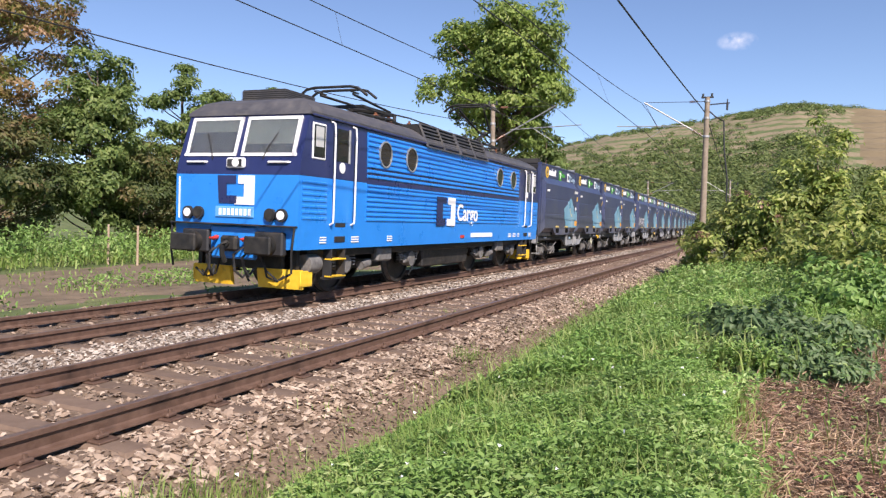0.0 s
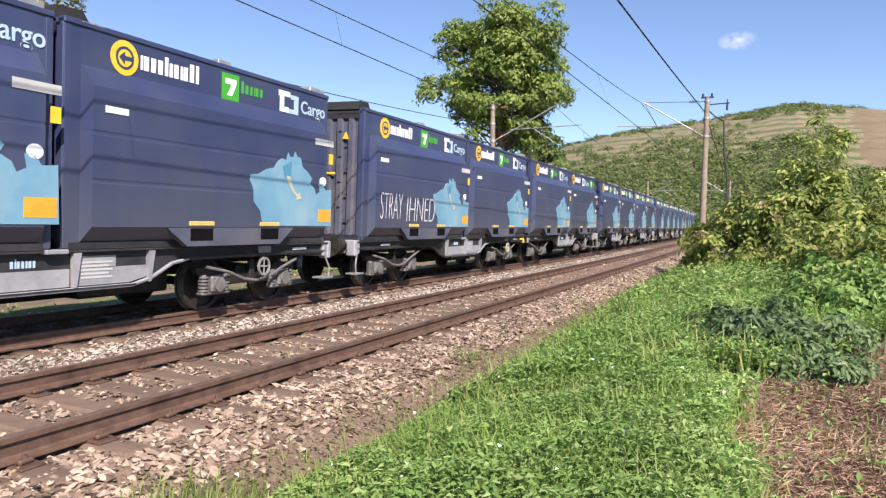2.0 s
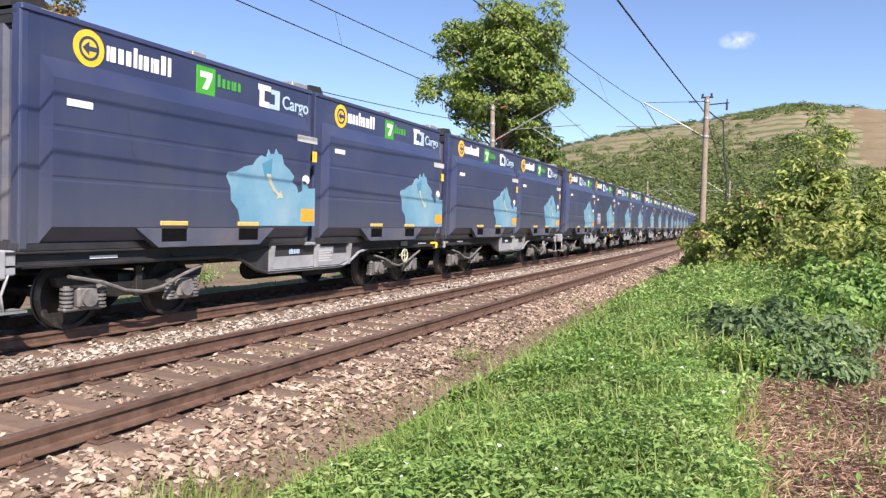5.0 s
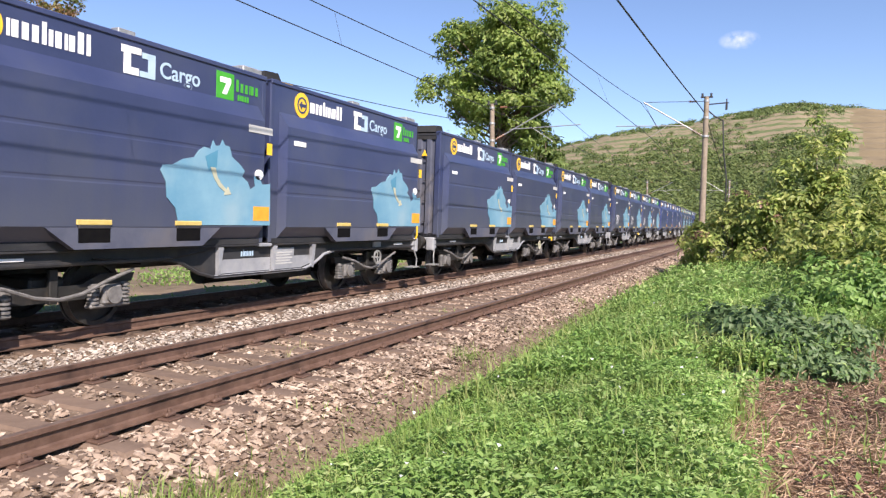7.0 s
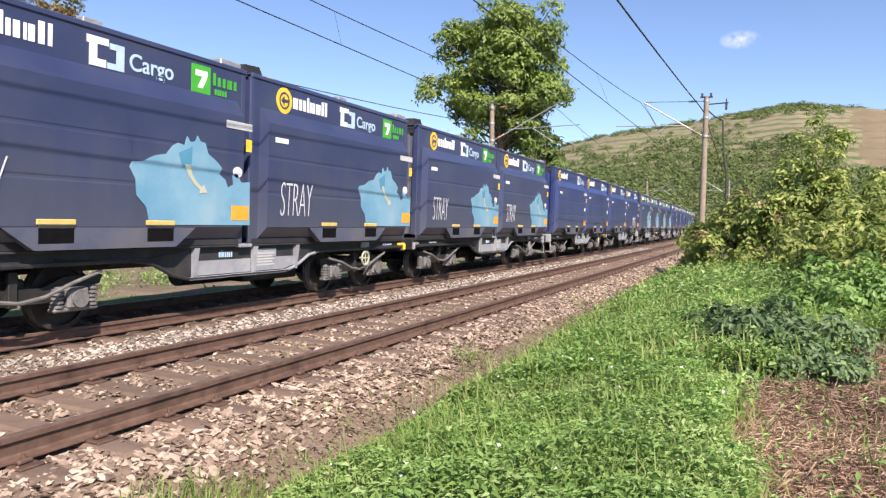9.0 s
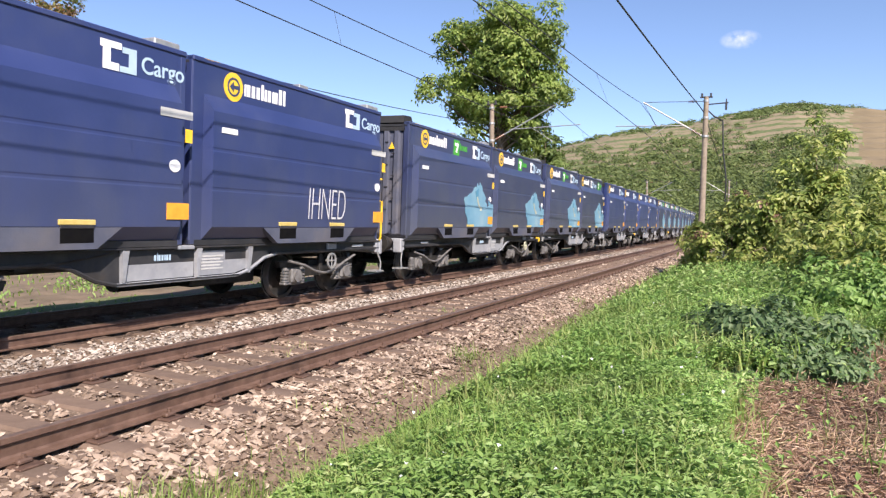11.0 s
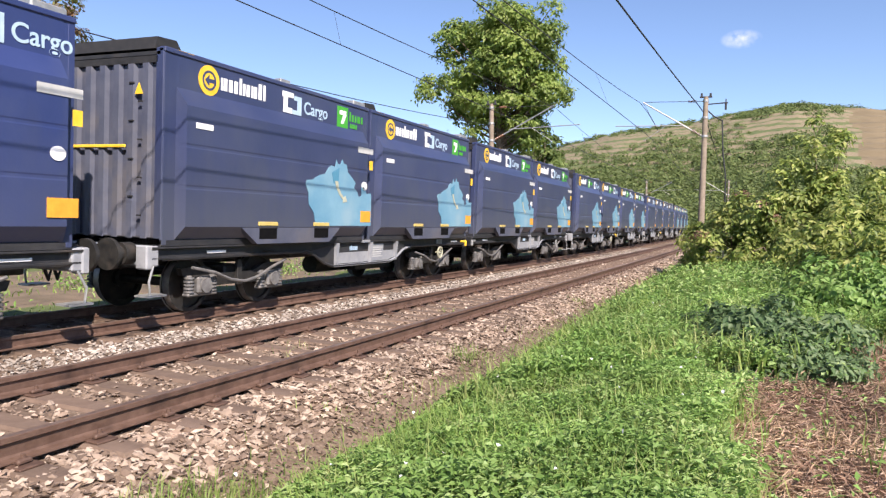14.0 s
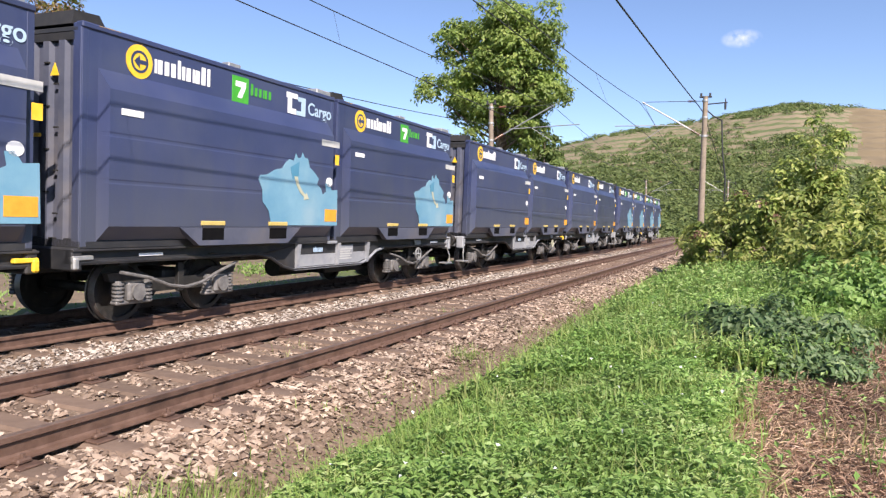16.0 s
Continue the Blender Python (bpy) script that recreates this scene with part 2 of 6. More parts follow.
LEAF_BUSH = foliage("yellow green shrub leaves", [(0.1109, 0.1719, 0.0444), (0.1886, 0.2662, 0.0643), (0.2884, 0.3549, 0.091), (0.4215, 0.4548, 0.1442), (0.5324, 0.5213, 0.1997)], 0.45)
SEED = foliage("brown withered seed heads", [(0.1, 0.05, 0.035), (0.16, 0.085, 0.06), (0.24, 0.14, 0.1)], 0.1)
LEAF_HERB = foliage("lush herb leaves", [(0.1188, 0.231, 0.0572), (0.1958, 0.3355, 0.0858), (0.2805, 0.4235, 0.1265), (0.407, 0.495, 0.209)])
LEAF_BRAMBLE = foliage("dark bramble leaves", [(0.0662, 0.1323, 0.052), (0.1134, 0.1843, 0.0756), (0.2079, 0.2741, 0.1418)])
LEAF_GRASS = foliage("grass blades", [(0.15, 0.25, 0.055), (0.21, 0.32, 0.075), (0.28, 0.36, 0.11), (0.4, 0.4, 0.18)])
LEAF_DRY = foliage("dry brown stalks", [(0.2, 0.115, 0.08), (0.31, 0.2, 0.14), (0.43, 0.31, 0.22), (0.26, 0.2, 0.1)], 0.15)
LITTER = foliage("dark brown plant litter", [(0.06, 0.042, 0.028), (0.11, 0.078, 0.05), (0.19, 0.14, 0.09), (0.09, 0.085, 0.04)], 0.1)
LEAF_HILL = foliage("hillside scrub", [(0.1, 0.145, 0.05), (0.15, 0.2, 0.068), (0.22, 0.26, 0.09)], 0.45)


# ---- building blocks ----
class Solid:
    """Collects faces of one mesh."""

    def __init__(self):
        self.v, self.f = [], []

    def face(self, pts):
        n = len(self.v)
        self.v += [tuple(p) for p in pts]
        self.f.append(tuple(range(n, n + len(pts))))
        return self

    def add(self, v, f, m=None):
        n = len(self.v)
        self.v += [tuple(m @ Vector(p)) if m else tuple(p) for p in v]
        self.f += [tuple(i + n for i in q) for q in f]
        return self

    def box(self, x0, x1, y0, y1, z0, z1, c=0.0, m=None):
        """A box with chamfered edges."""
        x0, x1, y0, y1, z0, z1 = min(x0, x1), max(x0, x1), min(y0, y1), max(y0, y1), min(z0, z1), max(z0, z1)
        c = min(c, (x1 - x0) * 0.45, (y1 - y0) * 0.45, (z1 - z0) * 0.45)
        if c <= 0:
            v = [(x, y, z) for x in (x0, x1) for y in (y0, y1) for z in (z0, z1)]
            return self.add(v, [(0, 1, 3, 2), (4, 6, 7, 5), (0, 4, 5, 1), (2, 3, 7, 6), (0, 2, 6, 4), (1, 5, 7, 3)], m)
        bm = bmesh.new()
        pts = []
        for sx, x in ((1, x0), (-1, x1)):
            for sy, y in ((1, y0), (-1, y1)):
                for sz, z in ((1, z0), (-1, z1)):
                    pts += [(x + sx * c, y + sy * c, z), (x + sx * c, y, z + sz * c), (x, y + sy * c, z + sz * c)]
        vs = [bm.verts.new(p) for p in pts]
        bmesh.ops.convex_hull(bm, input=vs)
        bmesh.ops.dissolve_limit(bm, angle_limit=0.01, verts=bm.verts, edges=bm.edges)
        bm.verts.index_update()
        v, f = [tuple(p.co) for p in bm.verts], [tuple(q.index for q in g.verts) for g in bm.faces]
        bm.free()
        return self.add(v, f, m)

    def rod(self, a, b, r, n=10, r2=None, caps=True):
        a, b = Vector(a), Vector(b)
        r2 = r if r2 is None else r2
        q = (b - a).to_track_quat("Z", "Y").to_matrix()
        v, f = [], []
        for i in range(n):
            w = 2 * math.pi * i / n
            d = q @ Vector((math.cos(w), math.sin(w), 0))
            v += [a + d * r, b + d * r2]
        for i in range(n):
            j = (i + 1) % n
            f.append((2 * i, 2 * j, 2 * j + 1, 2 * i + 1))
        if caps:
            f += [tuple(2 * i for i in reversed(range(n))), tuple(2 * i + 1 for i in range(n))]
        return self.add(v, f)

    def tube(self, pts, r, n=7):
        """A tube along a path; r is one radius or one per point."""
        pts = [Vector(p) for p in pts]
        rs = list(r) if isinstance(r, (list, tuple)) else [r] * len(pts)
        v, f = [], []
        side = Vector((0.31, 0.17, 0.93))
        for k, p in enumerate(pts):
            d = (pts[min(k + 1, len(pts) - 1)] - pts[max(k - 1, 0)]).normalized()
            u = d.cross(side if abs(d.dot(side)) < 0.95 else Vector((1, 0, 0))).normalized()
            w = d.cross(u)
            for i in range(n):
                a = 2 * math.pi * i / n
                v.append(p + (u * math.cos(a) + w * math.sin(a)) * rs[k])
        for k in range(len(pts) - 1):
            for i in range(n):
                j = (i + 1) % n
                f.append((k * n + i, k * n + j, (k + 1) * n + j, (k + 1) * n + i))
        f += [tuple(reversed(range(n))), tuple((len(pts) - 1) * n + i for i in range(n))]
        return self.add(v, f)

    def slab(self, outline, y0, y1):
        """An outline in x and z, extruded from y0 to y1."""
        n = len(outline)
        v = [(x, y0, z) for x, z in outline] + [(x, y1, z) for x, z in outline]
        f = [(i, (i + 1) % n, n + (i + 1) % n, n + i) for i in range(n)]
        return self.add(v, f + [tuple(reversed(range(n))), tuple(range(n, 2 * n))])

    def beam(self, outline, x0, x1):
        """An outline in y and z, extruded from x0 to x1."""
        n = len(outline)
        v = [(x0, y, z) for y, z in outline] + [(x1, y, z) for y, z in outline]
        f = [(i, (i + 1) % n, n + (i + 1) % n, n + i) for i in range(n)]
        return self.add(v, f + [tuple(reversed(range(n))), tuple(range(n, 2 * n))])

    def ring(self, c, axis, r0, r1, half, n=24):
        """A flat ring round an axis ('x' or 'y'), from r0 to r1, 2 * half thick."""
        v, f = [], []
        for i in range(n):
            a = 2 * math.pi * i / n
            ca, sa = math.cos(a), math.sin(a)
            for r, h in ((r0, -half), (r1, -half), (r1, half), (r0, half)):
                v.append((c[0] + r * ca, c[1] + h, c[2] + r * sa) if axis == "y" else (c[0] + h, c[1] + r * ca, c[2] + r * sa))
        for i in range(n):
            j = (i + 1) % n
            for k in range(4):
                l = (k + 1) % 4
                f.append((4 * i + k, 4 * j + k, 4 * j + l, 4 * i + l))
        return self.add(v, f)

    def mesh(self, name, material, smooth=35):
        me = bpy.data.meshes.new(name)
        me.from_pydata(self.v, [], self.f)
        bm = bmesh.new()
        bm.from_mesh(me)
        bmesh.ops.recalc_face_normals(bm, faces=bm.faces)
        bm.to_mesh(me)
        bm.free()
        me.materials.append(material)
        if smooth:
            me.shade_smooth()
            me.set_sharp_from_angle(angle=radians(smooth))
        return me


def part(name, solid, material, parent=None, label="", at=None, smooth=35):
    ob = new(name, solid.mesh(name, material, smooth) if isinstance(solid, Solid) else solid)
    if parent:
        ob.parent = parent
    if at is not None:
        ob.matrix_basis = at
    if label:
        ob["label"] = label
    return ob


def poly_mesh(name, v, f, material):
    """A mesh from arrays; f holds faces of one size."""
    v, f = np.ascontiguousarray(v, np.float32), np.ascontiguousarray(f, np.int32)
    me = bpy.data.meshes.new(name)
    me.vertices.add(len(v))
    me.vertices.foreach_set("co", v.ravel())
    me.loops.add(f.size)
    me.loops.foreach_set("vertex_index", f.ravel())
    me.polygons.add(len(f))
    me.polygons.foreach_set("loop_start", np.arange(0, f.size, f.shape[1], dtype=np.int32))
    me.update(calc_edges=True)
    me.validate()
    me.shade_flat()
    me.materials.append(material)
    return me


rng = np.random.default_rng(7)


def unit(a):
    return a / np.maximum(np.linalg.norm(a, axis=1, keepdims=True), 1e-9)


def leaf_mesh(name, p, d, length, width, material, fold=0.25, droop=0.2, facing=None):
    """Pointed leaves folded along the midrib: p bases, d directions, facing their upper sides."""
    n = len(p)
    d = unit(d)
    side = unit(np.cross(d, rng.normal(size=(n, 3)) * 0.35 + np.array([0, 0, 1.0]) if facing is None else facing))
    up = np.cross(side, d)
    L, W = np.broadcast_to(length, n)[:, None], np.broadcast_to(width, n)[:, None]
    mid = p + d * L * 0.42
    v = np.stack([p, mid + side * W * 0.5 + up * W * fold, p + d * L - np.array([0, 0, 1.0]) * L * droop, mid - side * W * 0.5 + up * W * fold], 1).reshape(-1, 3)
    i = np.arange(n)[:, None] * 4
    f = np.concatenate([i + np.array([[0, 1, 2]]), i + np.array([[0, 2, 3]])], 0)
    return poly_mesh(name, v, f, material)


def blade_mesh(name, p, height, width, lean, material):
    """Grass blades: narrow, bent over."""
    n = len(p)
    a = rng.uniform(0, 2 * np.pi, n)
    out = np.stack([np.cos(a), np.sin(a), np.zeros(n)], 1)
    side = np.stack([-np.sin(a), np.cos(a), np.zeros(n)], 1)
    H, W, B = np.broadcast_to(height, n)[:, None], np.broadcast_to(width, n)[:, None], np.broadcast_to(lean, n)[:, None]
    up = np.array([0, 0, 1.0])
    m1, tip = p + up * H * 0.6 + out * B * H * 0.3, p + up * H * (1 - 0.3 * B) + out * B * H
    v = np.stack([p - side * W * 0.5, p + side * W * 0.5, m1 + side * W * 0.4, m1 - side * W * 0.4, tip], 1).reshape(-1, 3)
    i = np.arange(n)[:, None] * 5
    f = np.concatenate([i + np.array([[0, 1, 2]]), i + np.array([[0, 2, 3]]), i + np.array([[3, 2, 4]])], 0)
    return poly_mesh(name, v, f, material)


# ---- ground ----
def smooth(a, b, x):
    t = np.clip((x - a) / (b - a), 0, 1)
    return t * t * (3 - 2 * t)


def waves(x, y, k):
    """Cheap uneven relief."""
    return (np.sin(x * 0.71 * k + 1.3) * np.cos(y * 0.93 * k + 0.4) + 0.6 * np.sin(x * 1.7 * k + y * 1.3 * k) + 0.4 * np.cos(y * 2.9 * k - x * 2.1 * k)) / 2


def ground_z(x, y):
    x, y = np.asarray(x, float), np.asarray(y, float)
    s, o = along(x, y)
    r = np.hypot(x, y)
    z = np.full_like(r, -0.42) + 0.05 * waves(x, y, 1.3)
    corridor = smooth(-3.6, -2.6, o) * (1 - smooth(5.9, 6.7, o))
    z = z * (1 - corridor) - 0.66 * corridor
    z = z + 0.9 * smooth(9.5, 22, o) * smooth(4, 14, r) + 0.25 * smooth(6.7, 9.0, o) * (1 - smooth(10, 22, s))
    # the hill, with its skyline by bearing, and its terraces
    az = np.degrees(np.arctan2(x, y))
    sky_el = np.interp(az, [-180, -60, -30, -5, 7, 13.5, 19, 21.6, 26, 31.5, 45, 90, 180], [2, 3.5, 4.2, 4.3, 5.9, 7.35, 7.95, 8.45, 8.75, 8.05, 6.5, 3, 2])
    top = 340.0
    rise = smooth(115, top, r) * 0.55 + 0.45 * np.clip((r - 115) / (top - 115), 0, 1)
    h = np.tan(np.radians(sky_el)) * top * rise
    h = h * (1 - 0.35 * smooth(top + 10, 900, r))
    step = 2.6
    q = h / step + 0.25 * waves(x, y, 0.02)
    fl = np.floor(q)
    terr = (fl + smooth(0.78, 1.0, q - fl) - 0.25 * waves(x, y, 0.02)) * step
    mask = (0.45 + 0.55 * smooth(-0.3, 0.1, waves(x, y, 0.011))) * smooth(9, 15, h) * smooth(0, 6, az + 2)
    h = h * (1 - mask * 0.85) + terr * mask * 0.85
    h = h + 0.5 * waves(x, y, 0.12) * smooth(110, 150, r)
    return z + h * smooth(110, 130, r)


def ground_material():
    m, nodes, links, p = nodes_of("ground of grass and soil")
    tc = nodes.new("ShaderNodeTexCoord")
    big, mid, fine = [nodes.new("ShaderNodeTexNoise") for _ in range(3)]
    for n, s, d in ((big, 0.035, 5), (mid, 0.5, 6), (fine, 14.0, 6)):
        n.inputs["Scale"].default_value, n.inputs["Detail"].default_value = s, d
        links.new(tc.outputs["Object"], n.inputs["Vector"])
    grass = ramp(nodes, [(0.3, (0.06, 0.09, 0.026)), (0.5, (0.09, 0.118, 0.036)), (0.7, (0.13, 0.145, 0.055))])
    links.new(mid.outputs["Fac"], grass.inputs["Fac"])
    soil = ramp(nodes, [(0.3, (0.17, 0.125, 0.085)), (0.7, (0.3, 0.235, 0.165))])
    links.new(fine.outputs["Fac"], soil.inputs["Fac"])
    # bare earth in patches and on steep banks
    geo = nodes.new("ShaderNodeNewGeometry")
    sep = nodes.new("ShaderNodeSeparateXYZ")
    links.new(geo.outputs["True Normal"], sep.inputs[0])
    steep = ramp(nodes, [(0.87, (1, 1, 1)), (0.935, (0, 0, 0))])
    links.new(sep.outputs["Z"], steep.inputs["Fac"])
    patch = ramp(nodes, [(0.66, (0, 0, 0)), (0.76, (1, 1, 1))])
    links.new(big.outputs["Fac"], patch.inputs["Fac"])
    mx = nodes.new("ShaderNodeMath")
    mx.operation = "MAXIMUM"
    links.new(steep.outputs["Color"], mx.inputs[0])
    links.new(patch.outputs["Color"], mx.inputs[1])
    half = nodes.new("ShaderNodeMath")
    half.operation = "MULTIPLY"
    half.inputs[1].default_value = 0.78
    links.new(mx.outputs[0], half.inputs[0])
    mix = nodes.new("ShaderNodeMix")
    mix.data_type = "RGBA"
    links.new(half.outputs[0], mix.inputs["Factor"])
    links.new(grass.outputs["Color"], mix.inputs["A"])
    links.new(soil.outputs["Color"], mix.inputs["B"])
    links.new(mix.outputs["Result"], p.inputs["Base Color"])
    b = nodes.new("ShaderNodeBump")
    b.inputs["Strength"].default_value, b.inputs["Distance"].default_value = 0.6, 0.05
    links.new(fine.outputs["Fac"], b.inputs["Height"])
    links.new(b.outputs[0], p.inputs["Normal"])
    p.inputs["Roughness"].default_value = 0.95
    return m


def build_ground():
    rs = np.concatenate([np.linspace(0.4, 24, 70), np.linspace(25, 110, 60), np.linspace(112, 360, 150), np.linspace(370, 900, 30), np.geomspace(950, 4500, 12)])
    az = np.radians(np.concatenate([np.arange(-180, -36, 3.0), np.arange(-36, 36, 0.2), np.arange(36, 180, 3.0)]))
    R, A = np.meshgrid(rs, az, indexing="ij")
    x, y = R * np.sin(A), R * np.cos(A)
    v = np.stack([x, y, ground_z(x, y)], 2).reshape(-1, 3)
    nr, na = R.shape
    i, j = np.meshgrid(np.arange(nr - 1), np.arange(na), indexing="ij")
    a, b = i * na + j, i * na + (j + 1) % na
    f = np.stack([a, b, b + na, a + na], 2).reshape(-1, 4)[:, ::-1]
    me = poly_mesh("ground", v, f, ground_material())
    c = poly_mesh("ground_middle", np.concatenate([v[:na], [[0, 0, float(ground_z(0.0, 0.0))]]]), np.array([[k, (k + 1) % na, na] for k in range(na)]), me.materials[0])
    bm = bmesh.new()
    bm.from_mesh(me)
    bm.from_mesh(c)
    bm.to_mesh(me)
    bm.free()
    me.shade_smooth()
    # the dry mown field high on the hill
    me.materials.append(surface("dry straw-coloured field", (0.13, 0.1, 0.056), (0.195, 0.15, 0.088), 0.08, 0.95, 0, 0.4, 3, dirt=(0.11, 0.11, 0.05), dirt_scale=0.05))
    for poly in me.polygons:
        c = poly.center
        r = math.hypot(c.x, c.y)
        if 190 < r < 332 and math.degrees(math.atan2(c.x, c.y)) > 28.7 + 0.012 * (332 - r) + 0.3 * math.sin(r * 0.11):
            poly.material_index = 1
    tagged(new("ground", me), "grassy ground with dry soil rising to a terraced hillside", "ground", kind="structure")


build_ground()


# ---- track bed, sleepers, rails ----
def sweep(name, outline, s0, s1, step, material, label, category, closed=True, cant_near=None):
    """An outline of (o, z) carried along the line."""
    ss = np.arange(s0, s1 + step, step)
    rows = []
    for o, z in outline:
        rows.append(places(ss, np.full(len(ss), o), np.full(len(ss), z)))
    v = np.stack(rows, 1).reshape(-1, 3)
    n, k = len(ss), len(outline)
    i, j = np.meshgrid(np.arange(n - 1), np.arange(k if closed else k - 1), indexing="ij")
    a, b = i * k + j, i * k + (j + 1) % k
    f = np.stack([a, b, b + k, a + k], 2).reshape(-1, 4)
    me = poly_mesh(name, v, f, material)
    bm = bmesh.new()
    bm.from_mesh(me)
    bmesh.ops.recalc_face_normals(bm, faces=bm.faces)
    bm.to_mesh(me)
    bm.free()
    return tagged(new(name, me), label, category, kind="structure")


BED = [(-3.6, -0.7), (-2.4, -0.21), (-1.4, -0.17), (-0.8, -0.2), (0.8, -0.24), (1.3, -0.25), (1.9, -0.27), (2.5, -0.2), (3.0, -0.125), (3.5, -0.13), (4.9, -0.17), (5.5, -0.19), (6.0, -0.36), (6.9, -0.66), (6.9, -0.9), (-3.6, -0.9)]
bed_o, bed_h = [b[0] for b in BED[:14]], [b[1] for b in BED[:14]]
trackbed = sweep("trackbed", BED, -380, 470, 2.0, BALLAST, "pale stone ballast bed under two railway tracks", "track bed")

RAIL = [(-0.036, 0.0), (-0.03, 0.004), (0.03, 0.004), (0.036, 0.0), (0.037, -0.035), (0.012, -0.048), (0.009, -0.125), (0.02, -0.14), (0.075, -0.152), (0.075, -0.162), (-0.075, -0.162), (-0.075, -0.152), (-0.02, -0.14), (-0.009, -0.125), (-0.012, -0.048), (-0.037, -0.035)]
for near in (False, True):
    for side in (-0.752, 0.752):
        base_o = (SPACING if near else 0.0) + side * math.cos(CANT)
        base_z = (LIFT if near else 0.0) - side * math.sin(CANT)
        r = sweep("rail", [(base_o + o, base_z + z - 0.004) for o, z in RAIL], -380, 470, 2.0, STEEL, "rust-brown steel rail on sleepers", "rail")
        me = r.data
        me.materials.append(RAILTOP)
        for poly in me.polygons:
            if poly.normal.z > 0.9 and poly.center.z > base_z - 0.02:
                poly.material_index = 1

sleeper_mesh = Solid().box(-0.13, 0.13, -1.25, 1.25, -0.19, 0.0, 0.025).mesh("sleeper", SLEEPER)
plate_mesh = Solid().box(-0.09, 0.09, -0.2, 0.2, 0.0, 0.018, 0.005).box(-0.055, 0.055, 0.085, 0.14, 0.018, 0.055, 0.012).box(-0.055, 0.055, -0.14, -0.085, 0.018, 0.055, 0.012).rod((0, 0.112, 0.05), (0, 0.112, 0.085), 0.018, 6).rod((0, -0.112, 0.05), (0, -0.112, 0.085), 0.018, 6).mesh("base_plate", STEEL)


def sleepers():
    for near, lo, hi in ((True, -12, 62), (False, -12, 40)):
        k = 0
        for s in np.arange(lo, hi, 0.61):
            ob = new("sleeper", sleeper_mesh)
            ob.parent = trackbed
            ob.matrix_basis = on_track(s + 0.02 * math.sin(s * 7.1), near, 0, -0.168 - 0.012 - 0.01 * (0.5 + 0.5 * math.sin(s * 3.3))) @ pose(0, 0, 0, 0, 0, 1.2 * math.sin(s * 5.7))
            for side in (-0.752, 0.752):
                if (near or side > 0) and s < 32:
                    pl = new("base_plate", plate_mesh)
                    pl.parent = ob
                    pl.matrix_basis = pose(0, side, 0.0)
            k += 1
    rest = Solid()
    for near, lo, hi in ((True, 62, 180), (False, 40, 180), (True, -60, -12), (False, -60, -12)):
        for s in np.arange(lo, hi, 0.61):
            rest.box(-0.13, 0.13, -1.25, 1.25, -0.19, 0.0, 0, on_track(s, near, 0, -0.18))
    tagged(part("sleeper_rows", rest, SLEEPER, trackbed), "concrete sleepers in two long rows", kind="stuff")


